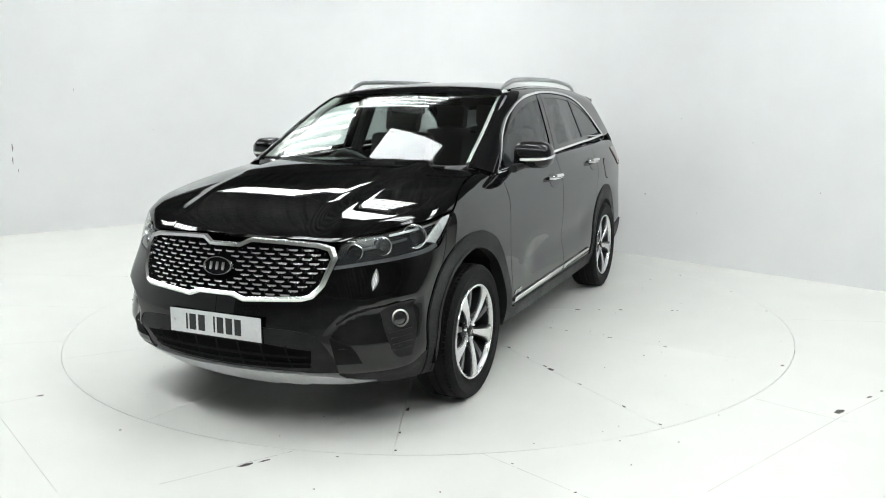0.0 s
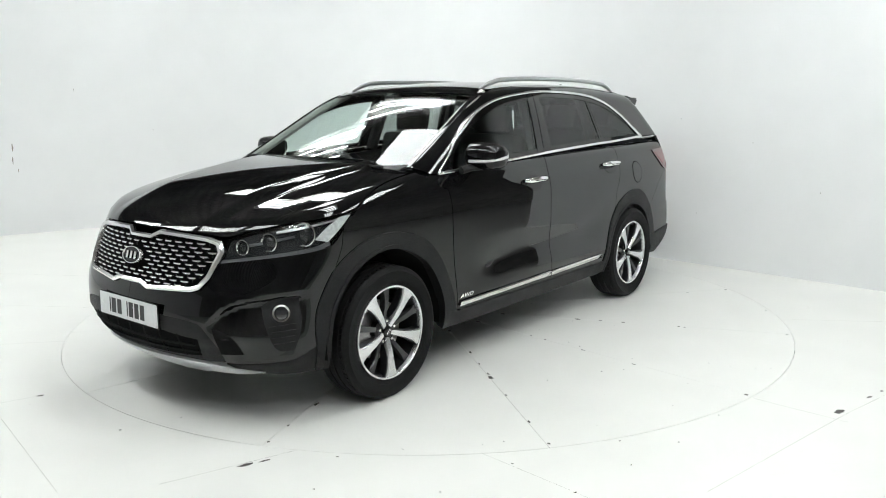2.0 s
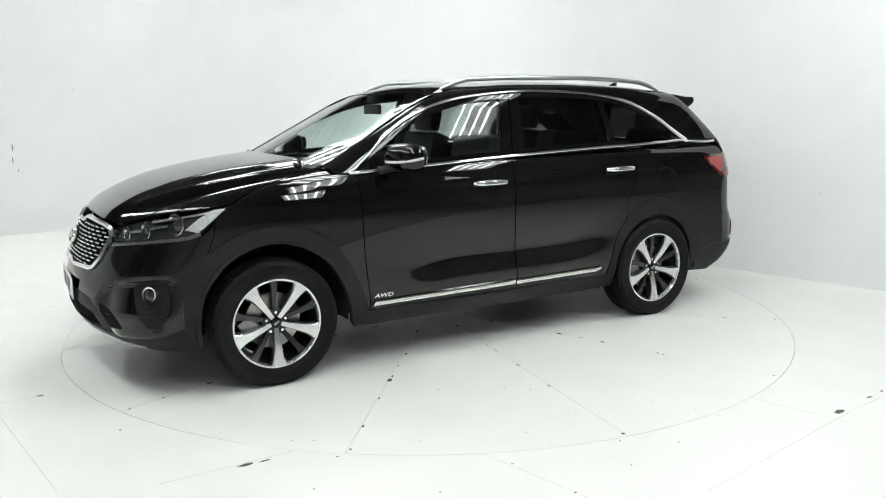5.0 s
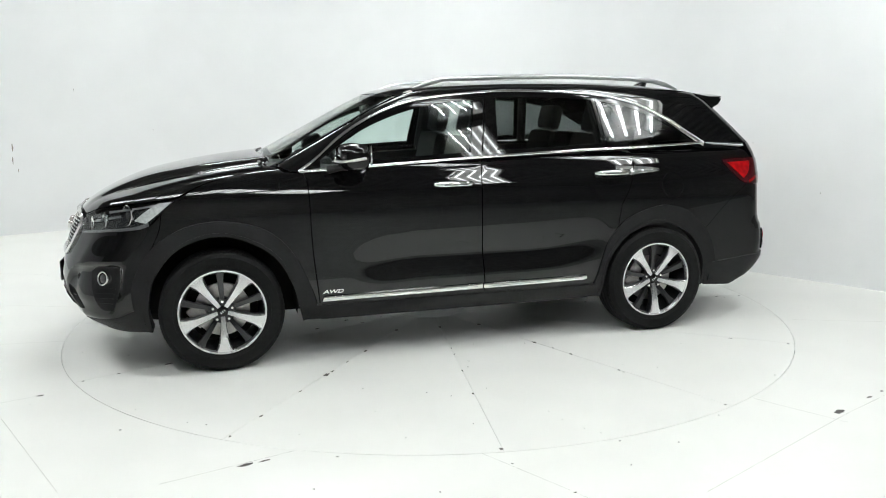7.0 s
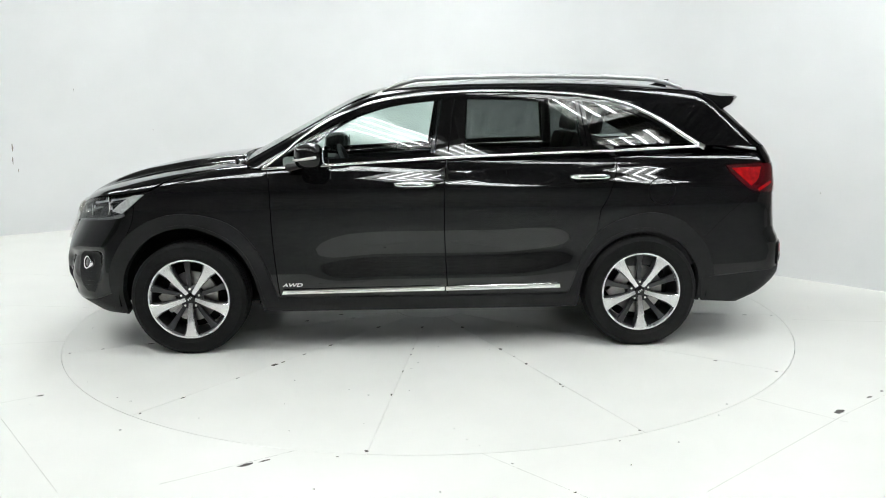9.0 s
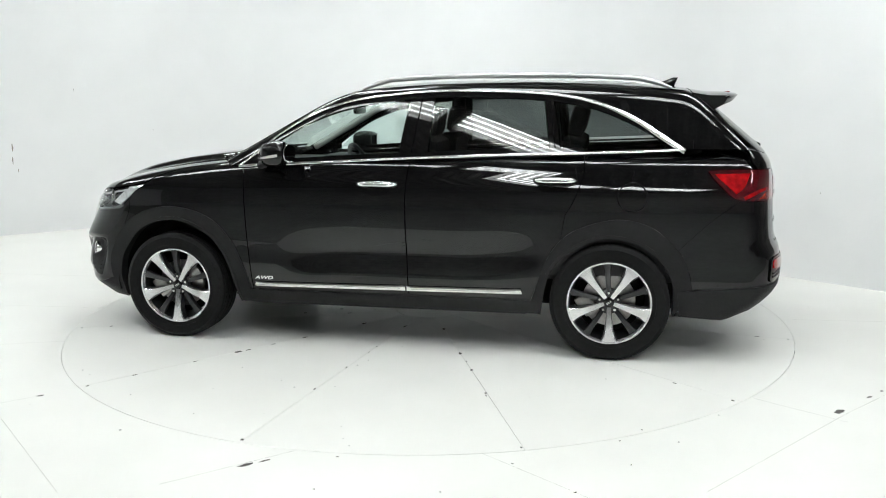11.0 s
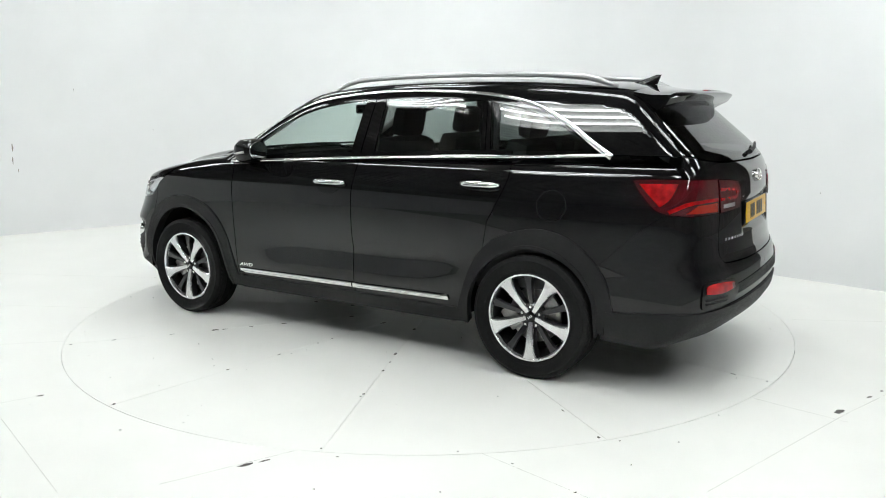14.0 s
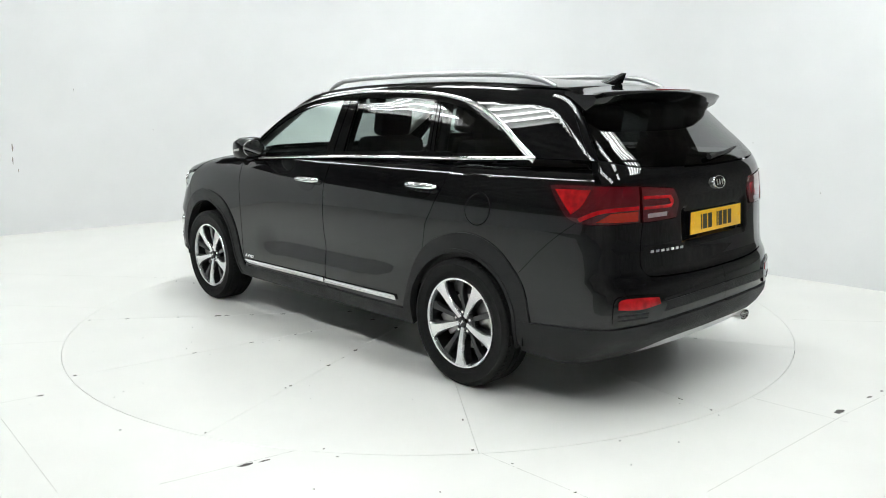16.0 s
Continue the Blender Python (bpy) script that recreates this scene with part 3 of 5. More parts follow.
# nose: grille, lamps, bumper
GRILLE = [(0.0, 0.872), (0.085, 0.872), (0.135, 0.896), (0.30, 0.893), (0.455, 0.884), (0.512, 0.872), (0.532, 0.835), (0.505, 0.725), (0.470, 0.682), (0.430, 0.672), (0.155, 0.655), (0.095, 0.674), (0.0, 0.674)]
# the backing sheet carries the shade behind the dashes as black colour
grille = panel("grille", LO, end_place, both_sides(inset(GRILLE + [(-0.001, 0.674), (-0.001, 0.872)], 0.004)[1:-3]), RECESS_SHADE, car, "grille with rows of bright dashes over painted black shade, in a chrome surround", cell=0.05, lift=-0.012, depth=0.02)
ring_out = both_sides([(0.0, 0.884), (0.078, 0.884), (0.130, 0.908), (0.30, 0.905), (0.462, 0.896), (0.527, 0.880), (0.549, 0.836), (0.518, 0.718), (0.480, 0.668), (0.434, 0.655), (0.150, 0.640), (0.090, 0.660), (0.0, 0.660)])
ring_in = both_sides([(0.0, 0.858), (0.090, 0.858), (0.142, 0.880), (0.30, 0.878), (0.445, 0.869), (0.492, 0.858), (0.508, 0.832), (0.487, 0.735), (0.455, 0.694), (0.426, 0.687), (0.160, 0.671), (0.100, 0.689), (0.0, 0.689)])
ring_in = [(0.68 * a[0] + 0.32 * b[0], 0.68 * a[1] + 0.32 * b[1]) for a, b in zip(ring_in, ring_out)]
bm = bmesh.new()
def ring_lofts(loops):
    rows = []
    for pts, lift in loops:
        at = on(LO, end_place, pts, 1)
        at = at + slope(LO, at) * lift
        rows.append([bm.verts.new(p) for p in at])
    for a, b in zip(rows, rows[1:]):
        for i in range(len(a)):
            bm.faces.new((a[i], a[(i + 1) % len(a)], b[(i + 1) % len(b)], b[i]))
mid = [((a[0] + b[0]) / 2, (a[1] + b[1]) / 2) for a, b in zip(ring_out, ring_in)]
ring_lofts([(ring_out, -0.008), (ring_out, 0.010), (mid, 0.018), (ring_in, 0.010), (ring_in, -0.014)])
solid("grille_surround", bm, BRIGHT, car, "polished chrome grille surround", 50)
dash = bmesh.new()
add_box(dash, (0, 0, 0), (0.012, 0.046, 0.0066), 0.0026, segments=2)
add_box(dash, (0, 0, -0.0034), (0.010, 0.034, 0.0040), 0.0016, segments=1)
dash_mesh = bpy.data.meshes.new("grille_dash")
dash.to_mesh(dash_mesh)
dash.free()
dash_mesh.materials.append(BRIGHT)
cell_bm = bmesh.new()
add_box(cell_bm, (-0.004, 0, 0), (0.010, 0.004, 0.020), 0.0)
cell_mesh = bpy.data.meshes.new("grille_web")
cell_bm.to_mesh(cell_mesh)
cell_bm.free()
cell_mesh.materials.append(PLASTIC)
def inside(q, pts):
    hit = False
    for (x0, y0), (x1, y1) in zip(pts, pts[1:] + pts[:1]):
        if (y0 > q[1]) != (y1 > q[1]) and q[0] < (x1 - x0) * (q[1] - y0) / (y1 - y0) + x0:
            hit = not hit
    return hit
for row in range(11):
    z = 0.680 + row * 0.0190
    for col in range(-8, 9):
        y = (col + (0.5 if row % 2 else 0.0)) * 0.070
        ok = all(inside((y + d, z + e), ring_in) for d in (-0.020, 0.020) for e in (-0.006, 0.006))
        if ok and (y / 0.100) ** 2 + ((z - 0.785) / 0.052) ** 2 > 1:
            at = on(LO, end_place, [(y, z)], 1)
            n = slope(LO, at)[0]
            turn = Matrix.Rotation(math.atan2(n[1], n[0]), 4, "Z")
            bar = new("grille_dash", dash_mesh)
            bar.parent = grille
            bar.matrix_local = Matrix.Translation(at[0] - n * 0.004) @ turn @ Matrix.Rotation(radians(-18), 4, "Y")
            web = new("grille_web", cell_mesh)
            web.parent = grille
            web.matrix_local = Matrix.Translation(on(LO, end_place, [(y + 0.035, z)], 1)[0] - n * 0.013) @ turn
# badges: plain ovals, chrome rim on a dark field with three plain marks
def badge(name, at, n, w, h, owner, tilt=0.0):
    m = Matrix.Translation(at) @ Vector(n).to_track_quat("Y", "Z").to_matrix().to_4x4()
    sq = m @ Matrix.Diagonal((w, 1, h, 1))
    lathe(name, [(0, 0.004), (0.86, 0.004), (0.90, 0.011), (0.97, 0.011), (1.0, 0.003), (1.0, -0.006)], CHROME, owner, "oval chrome-rimmed badge", 40, sq)
    lathe("badge_field", [(0, 0.0065), (0.84, 0.0065), (0.88, 0.003)], GLOSS, owner, "", 40, sq)
    for k in (-1, 0, 1):
        box("badge_mark", (k * w * 0.42, 0.009, 0), (w * 0.20, 0.005, h * 0.85), CHROME, owner, bevel=0.001, m=m)
at = on(LO, end_place, [(0.0, 0.786)], 1)
badge("badge", at[0] + np.array([0.014, 0, 0]), slope(LO, at)[0], 0.082, 0.043, car)

# head lamps: dark housing, bright bezels, clear cover
LAMP = outline(LAMP_TOP, [LAMP_TOP[-1], (2.300, 0.790)], [(2.300, 0.790), (2.16, 0.806), (2.0, 0.822), (1.85, 0.835), (1.755, 0.855)], [(1.755, 0.855), (1.69, 0.918), (1.593, 1.002)])
for s in (1, -1):
    lamp = panel("headlamp", LO, girth_place, LAMP, LAMP_GREY, car, "dark projector headlamp behind a clear cover", cell=0.05, joint=0.004, lift=-0.030, depth=0.01, mirror=s < 0)
    panel("lamp_cover", LO, girth_place, LAMP, CLEAR_GLASS, lamp, "clear headlamp cover", cell=0.045, joint=0.003, lift=0.001, depth=0.0, mirror=s < 0)
    panel("lamp_rim", LO, girth_place, band([(2.295, 0.800), (2.16, 0.816), (2.0, 0.832), (1.85, 0.846), (1.765, 0.868)], -0.003, 0.017), LEDGE_GREY, lamp, "grey ledge along the lamp", cell=0.05, lift=-0.010, depth=0.012, mirror=s < 0)
    panel("lamp_guide", LO, girth_place, outline([(1.63, 0.985), (1.70, 0.925), (1.775, 0.868)], [(1.775, 0.868), (1.84, 0.884)], [(1.84, 0.884), (1.775, 0.935), (1.70, 0.980)]), GUIDE_SILVER, lamp, cell=0.03, lift=-0.008, depth=0.012, mirror=s < 0)
    panel("lamp_rim", LO, girth_place, band([(1.66, 0.985), (1.80, 0.963), (2.02, 0.936)], -0.012, -0.002), SATIN, lamp, cell=0.05, lift=-0.012, depth=0.01, mirror=s < 0)
    for bar in ([(1.935, 0.909), (2.02, 0.896)], [(2.09, 0.884), (2.155, 0.874)]):
        panel("lamp_bar", LO, girth_place, band(bar, -0.007, 0.004), LEDGE_GREY, lamp, "silver bar between the projectors", cell=0.04, lift=-0.016, depth=0.01, mirror=s < 0)
    for u, z, r in ((1.885, 0.915, 0.044), (2.055, 0.888, 0.033), (2.185, 0.866, 0.028)):
        p = on(LO, girth_place, [(u, z)])
        n = slope(LO, p)[0]
        p = p[0] - n * 0.034
        n = Vector((n[0] + 0.6, n[1] * 0.8, 0.12)).normalized()
        if s < 0:
            p, n = p * (1, -1, 1), Vector((n[0], -n[1], n[2]))
        m = Matrix.Translation(p) @ n.to_track_quat("Y", "Z").to_matrix().to_4x4()
        lathe("projector_bezel", [(r * 1.0, -0.015), (r * 1.25, 0.008), (r * 1.32, 0.016), (r * 1.2, 0.018), (r * 0.86, 0.002)], CHROME, lamp, "", 24, m)
        lathe("projector_lens", [(0, 0.016), (r * 0.4, 0.014), (r * 0.7, 0.008), (r * 0.86, -0.002)], LENS_GREY, lamp, "", 24, m)

# front bumper: gloss upper, matt middle with plate and intake, silver lower edge
GRILLE_LOW = [(0.549, 0.836), (0.518, 0.718), (0.480, 0.668), (0.434, 0.655), (0.150, 0.640), (0.090, 0.660), (0.0, 0.660)]
grille_low = [tuple(girth_of(p)) for p in on(LO, end_place, GRILLE_LOW, 1)]
mid_u = FRONT_PIVOT + GIRTH * math.pi / 2
APRON_LINE = [(2.285, 0.315), (2.18, 0.322), (2.05, 0.330), (1.95, 0.348), (1.863, 0.382)]
nose_panel = outline(BUMPER_SEAM, [(1.69, 0.915), (1.755, 0.853), (1.85, 0.833), (2.0, 0.820), (2.16, 0.804), (2.300, 0.788)], [(2.300, 0.788), grille_low[0]], grille_low[:4], grille_low[3:5], grille_low[4:6], grille_low[5:],
                     [grille_low[-1], (mid_u, 0.535)], [(mid_u, 0.535), (2.594, 0.533), (2.43, 0.520), (2.37, 0.490), (2.315, 0.40), (2.285, 0.315)], APRON_LINE, [APRON_LINE[-1], (1.865, 0.50), (1.835, 0.60), (1.745, 0.742)])
pair("front_bumper", LO, girth_place, nose_panel, PAINT, car, cell=0.020, joint=0.001, depth=0.02)
pair("bumper_apron", LO, girth_place, outline([(q[0], q[1] - 0.002) for q in APRON_LINE], [APRON_LINE[-1], (1.860, 0.245)], [(1.860, 0.245), (1.99, 0.242), (2.18, 0.258), (2.285, 0.308)]), PLASTIC, car, "matt black plastic apron under the bumper", cell=0.035, lift=0.002, depth=0.02)
centre = outline([(mid_u, 0.534), (2.594, 0.532), (2.43, 0.519), (2.37, 0.489), (2.315, 0.40), (2.285, 0.314)], [(2.285, 0.314), (2.40, 0.308), (2.55, 0.315), (mid_u, 0.318)])
pair("bumper_centre", LO, girth_place, centre, PLASTIC, car, "matt black plastic lower bumper", cell=0.04, lift=-0.004, depth=0.03)
# no real hole: a shallow sheet coloured black for the intake's inner shade
intake = panel("lower_intake", LO, end_place, both_sides(outline([(0.0, 0.462), (0.25, 0.460)], [(0.25, 0.460), (0.475, 0.435)], [(0.475, 0.435), (0.445, 0.360), (0.40, 0.340), (0.0, 0.332)])), RECESS_SHADE, car, "lower air intake with slats, its deep shade painted black", cell=0.05, lift=-0.0025, depth=0.01)
for z in (0.405, 0.368):
    panel("slat", LO, end_place, both_sides([(0.0, z - 0.006), (0.44, z - 0.006), (0.45, z + 0.006), (0.0, z + 0.006)]), DARK, intake, cell=0.06, lift=0.004, depth=0.008)
for y in (-0.36, -0.24, -0.12, 0.0, 0.12, 0.24, 0.36):
    panel("bar", LO, end_place, [(y - 0.004, 0.340), (y + 0.004, 0.340), (y + 0.004, 0.455), (y - 0.004, 0.455)], DARK, intake, cell=0.06, lift=0.002, depth=0.006)
SKID = outline([(mid_u, 0.312), (2.55, 0.309), (2.40, 0.302), (2.24, 0.286), (2.10, 0.262)], [(2.10, 0.262), (2.24, 0.240), (2.42, 0.238)], [(2.42, 0.238), (2.47, 0.222), (2.62, 0.222)], [(2.62, 0.222), (2.68, 0.205), (mid_u, 0.202)])
pair("skid_plate", LO, girth_place, SKID, SILVER_PLASTIC, car, "silver plastic skid plate under the front bumper", cell=0.04, lift=0.006, depth=0.025)
for s in (1, -1):
    fog = panel("fog_lamp_housing", LO, girth_place, outline([(2.105, 0.600), (2.05, 0.630), (1.935, 0.632)], [(1.935, 0.632), (1.93, 0.50), (1.968, 0.385)], [(1.968, 0.385), (2.045, 0.395), (2.09, 0.50), (2.105, 0.600)]), PLASTIC, car, "black recessed fog lamp housing", cell=0.03, lift=0.002, depth=0.006, mirror=s < 0)
    p = on(LO, girth_place, [(2.018, 0.562)])
    n = slope(LO, p)[0]
    q, n = p[0] * (1, s, 1), Vector((n[0] + 0.42, s * n[1], n[2])).normalized()
    m = Matrix.Translation(Vector(q) + n * 0.007) @ n.to_track_quat("Y", "Z").to_matrix().to_4x4()
    lathe("fog_lamp_ring", [(0.040, -0.024), (0.042, 0.004), (0.040, 0.011), (0.032, 0.009)], CHROME, fog, "chrome fog lamp ring", 28, m)
    lathe("fog_lamp_lens", [(0, 0.008), (0.02, 0.007), (0.033, 0.002)], LENS_GREY, fog, "", 24, m)
    for k in range(4):
        z = 0.498 - 0.027 * k
        panel("fog_slat", LO, girth_place, [(2.075 - 0.006 * k, z), (1.955 + 0.005 * k, z + 0.004), (1.955 + 0.005 * k, z + 0.011), (2.075 - 0.006 * k, z + 0.008)], PLASTIC, fog, cell=0.05, lift=0.008, depth=0.008, mirror=s < 0)
    panel("side_intake", LO, girth_place, outline([(2.33, 0.50), (2.24, 0.455), (2.19, 0.375)], [(2.19, 0.375), (2.30, 0.365)], [(2.30, 0.365), (2.33, 0.50)]), DARK, car, "matt black textured bumper insert", cell=0.04, lift=0.003, depth=0.006, mirror=s < 0)

# number plates, with plain bars for their writing
def number_plate(name, at, n, mat, label, owner, frame_mat):
    m = Matrix.Translation(at) @ Vector(n).to_track_quat("Y", "Z").to_matrix().to_4x4()
    plate = box(name, (0, 0, 0), (0.52, 0.006, 0.111), mat, owner, label, 0.0025, m)
    x = -0.165
    for w in (0.010, 0.044, 0.044, -0.030, 0.010, 0.042, 0.042, 0.042):
        if w > 0:
            box("plate_bar", (-(x + w / 2), 0.0036, 0), (w * 0.86, 0.0016, 0.074), INK, plate, bevel=0, m=m)
        x += abs(w) + 0.008
    for k in (-1, 1):
        lathe("plate_screw", [(0, 0.0065), (0.006, 0.006), (0.008, 0.003)], mat, plate, "", 12, m @ pose(k * 0.235, 0, 0))
    return plate
number_plate("front_number_plate", (2.322, 0, 0.524), (1, 0, 0.03), PLATE_WHITE, "white front number plate", car, PLASTIC)
box("plate_backing", (2.316, 0, 0.522), (0.010, 0.53, 0.121), GLOSS, car)

# tail: tailgate, glass, lamps, bumper
GATE = [(0.0, 1.190), (0.45, 1.197), (0.62, 1.212), (0.728, 1.236)]
GATE_SIDE = [(0.728, 1.236), (0.752, 1.18), (0.762, 1.124)]
gate_lamp = [(0.762, 1.124), (0.66, 1.122), (0.50, 1.110), (0.392, 1.098), (0.368, 1.06), (0.362, 1.02), (0.385, 0.960), (0.50, 0.955), (0.598, 0.953)]
gate_half = outline(GATE, GATE_SIDE, gate_lamp[:4], gate_lamp[3:7], gate_lamp[6:], [(0.598, 0.953), (0.612, 0.85), (0.615, 0.75), (0.58, 0.70), (0.53, 0.692)], [(0.53, 0.692), (0.30, 0.684), (0.0, 0.682)])
gate = panel("tailgate", UP, end_place, both_sides(gate_half), PAINT, car, cell=0.035, joint=0.003, depth=0.02, way=-1)
glass_half = outline([(0.0, 1.196), (0.45, 1.203), (0.62, 1.218), (0.722, 1.243)], [(0.722, 1.243), (0.675, 1.34), (0.618, 1.441), (0.58, 1.505)], [(0.58, 1.505), (0.0, 1.53)])
panel("tailgate_glass", UP, end_place, both_sides(glass_half), TAIL_GLASS, car, "dark tinted tailgate glass", cell=0.05, lift=-0.001, depth=0.004, way=-1)
panel("tailgate_top", UP, end_place, both_sides([(0.0, 1.528), (0.57, 1.503), (0.53, 1.555), (0.0, 1.57)]), PAINT, car, cell=0.06, way=-1, lift=-0.004)
for s in (1, -1):
    panel("gate_edge", UP, girth_place, outline([(-1.97, 1.555), (-2.063, 1.40), (-2.138, 1.236)], [(-2.138, 1.236), (-2.175, 1.236)], [(-2.175, 1.236), (-2.10, 1.40), (-2.02, 1.545)]), PAINT, car, cell=0.03, mirror=s < 0)
    side_lamp = panel("tail_lamp", LO, girth_place, outline(LAMP_SIDE[::-1], [LAMP_SIDE[0], (-2.358, 1.120)], [(-2.358, 1.120), (-2.366, 0.954)], [(-2.366, 0.954), (-2.185, 0.951), (-2.09, 0.957)]), DARK_RED, car, "red wrap-round tail lamp", cell=0.03, lift=0.006, depth=0.02, mirror=s < 0)
    panel("brake_lens", LO, girth_place, outline([(-1.975, 1.098), (-2.15, 1.104)], [(-2.15, 1.104), (-2.11, 1.03), (-2.065, 0.99)], [(-2.065, 0.99), (-1.975, 1.098)]), RED_LENS, side_lamp, cell=0.03, lift=0.0075, depth=0.002, mirror=s < 0)
    panel("light_band", LO, girth_place, band([(-2.10, 0.968), (-2.18, 1.008), (-2.26, 1.020), (-2.358, 1.022)], -0.008, 0.010), RED_LENS, side_lamp, cell=0.04, lift=0.0075, depth=0.002, mirror=s < 0)
    panel("indicator_lens", LO, girth_place, [(-2.17, 0.962), (-2.355, 0.960), (-2.355, 1.006), (-2.23, 1.002)], AMBER_LENS, side_lamp, cell=0.04, lift=0.0075, depth=0.002, mirror=s < 0)
    inner = panel("tailgate_lamp", UP, end_place, inset(outline(gate_lamp[:4], gate_lamp[3:7], gate_lamp[6:], [gate_lamp[-1], (0.600, 1.05), (0.598, 1.119)])[3:], 0.001), DARK_RED, gate, "dark red lamp on the tailgate", cell=0.03, lift=0.006, depth=0.02, way=-1, mirror=s < 0)
    panel("light_band", UP, end_place, outline([(0.592, 1.075), (0.42, 1.070)], [(0.42, 1.070), (0.40, 1.04), (0.42, 1.012)], [(0.42, 1.012), (0.592, 1.012)], [(0.592, 1.012), (0.592, 1.026)], [(0.592, 1.026), (0.435, 1.028), (0.425, 1.042), (0.435, 1.056)], [(0.435, 1.056), (0.592, 1.060)]), RED_LENS, inner, cell=0.04, lift=0.0075, depth=0.002, way=-1, mirror=s < 0)
    panel("reverse_lens", UP, end_place, [(0.570, 0.972), (0.452, 0.974), (0.448, 0.994), (0.570, 0.992)], SATIN, inner, "clear reversing lens", cell=0.05, lift=0.0078, depth=0.002, way=-1, mirror=s < 0)
rear_mid = REAR_PIVOT - GIRTH * math.pi / 2
gate_line = [tuple(girth_of(p)) for p in on(UP, end_place, [(0.598, 0.952), (0.612, 0.85), (0.615, 0.75), (0.58, 0.70), (0.53, 0.690), (0.30, 0.682), (0.0, 0.680)], -1)]
bumper = outline([(-1.775, 0.665), (-1.95, 0.84), (-2.09, 0.957)], [(-2.09, 0.957), (-2.185, 0.949), gate_line[0]], gate_line[:4], gate_line[3:], [gate_line[-1], (rear_mid, 0.50)], [(rear_mid, 0.50), (-2.70, 0.497), (-2.45, 0.482), (-2.20, 0.464), (-1.858, 0.435)], [(-1.858, 0.435), (-1.845, 0.52), (-1.80, 0.63), (-1.775, 0.665)])
pair("rear_bumper", LO, girth_place, bumper, PAINT, car, cell=0.035, joint=0.001, depth=0.02)
low = outline([(-1.858, 0.433), (-2.20, 0.462), (-2.45, 0.480), (-2.70, 0.495), (rear_mid, 0.498)], [(rear_mid, 0.498), (rear_mid, 0.40)], [(rear_mid, 0.40), (-2.62, 0.385), (-2.40, 0.330), (-2.30, 0.265)], [(-2.30, 0.265), (-2.10, 0.255), (-1.80, 0.275)], [(-1.80, 0.275), (-1.78, 0.40), (-1.79, 0.43)])
pair("rear_lower_bumper", LO, girth_place, low, PLASTIC, car, "matt black plastic lower rear bumper", cell=0.04, lift=0.010, depth=0.03)
pair("rear_skid_plate", LO, girth_place, outline([(rear_mid, 0.398), (-2.62, 0.383), (-2.40, 0.328), (-2.30, 0.263)], [(-2.30, 0.263), (-2.45, 0.285), (-2.62, 0.320)], [(-2.62, 0.320), (rear_mid, 0.335)]), SILVER_PLASTIC, car, "silver plastic skid plate under the rear bumper", cell=0.04, lift=0.006, depth=0.03)
pair("rear_step", LO, girth_place, band([(-2.30, 0.525), (-2.50, 0.548), (-2.75, 0.562), (rear_mid, 0.566)], -0.028, 0.016), PLASTIC, car, cell=0.05, lift=0.008, depth=0.012)
for s in (1, -1):
    pod = panel("reflector_housing", LO, girth_place, outline([(-2.245, 0.545), (-2.262, 0.615), (-2.35, 0.622), (-2.47, 0.612)], [(-2.47, 0.612), (-2.50, 0.56), (-2.465, 0.500)], [(-2.465, 0.500), (-2.34, 0.482), (-2.255, 0.485), (-2.245, 0.545)]), GLOSS, car, "gloss black housing of the rear fog lamp", cell=0.03, lift=0.009, depth=0.012, mirror=s < 0)
    panel("reflector", LO, girth_place, outline([(-2.265, 0.563), (-2.275, 0.606), (-2.36, 0.610), (-2.455, 0.602)], [(-2.455, 0.602), (-2.465, 0.570)], [(-2.465, 0.570), (-2.36, 0.556), (-2.265, 0.563)]), RED_LENS, pod, "red rear reflector", cell=0.03, lift=0.012, depth=0.003, mirror=s < 0)
    for k in range(2):
        z = 0.538 - 0.02 * k
        panel("pod_slat", LO, girth_place, [(-2.265, z), (-2.40, z + 0.004), (-2.40, z - 0.006), (-2.265, z - 0.010)], PLASTIC, pod, cell=0.04, lift=0.012, depth=0.003, mirror=s < 0)
lathe("exhaust_tip", [(0.030, -0.10), (0.036, -0.02), (0.040, 0.0), (0.036, 0.003), (0.031, -0.03), (0.029, -0.09)], CHROME, car, "chrome exhaust tip", 28, pose(-2.315, -0.50, 0.300) @ pose(0, 0, 0, 0, 0, 90) @ Matrix.Diagonal((1.45, 1, 0.75, 1)))
number_plate("rear_number_plate", (-2.366, 0, 0.916), (-1, 0, 0.06), PLATE_YELLOW, "yellow rear number plate", gate, GLOSS)
box("plate_backing", (-2.357, 0, 0.916), (0.014, 0.53, 0.118), GLOSS, gate, bevel=0.003)
at = on(UP, end_place, [(0.0, 1.102)], -1)
badge("rear_badge", at[0] + np.array([-0.004, 0, 0]), slope(UP, at)[0], 0.060, 0.034, gate)
for k, w in enumerate((0.026, 0.028, 0.026, 0.024, 0.026, 0.024, 0.028)):
    y = 0.545 - 0.034 * k
    p = on(UP, end_place, [(y, 0.812)], -1)[0]
    box("name_bar", (p[0] - 0.002, y, 0.812), (0.004, w * 0.92, 0.012), SATIN, gate, bevel=0.001)

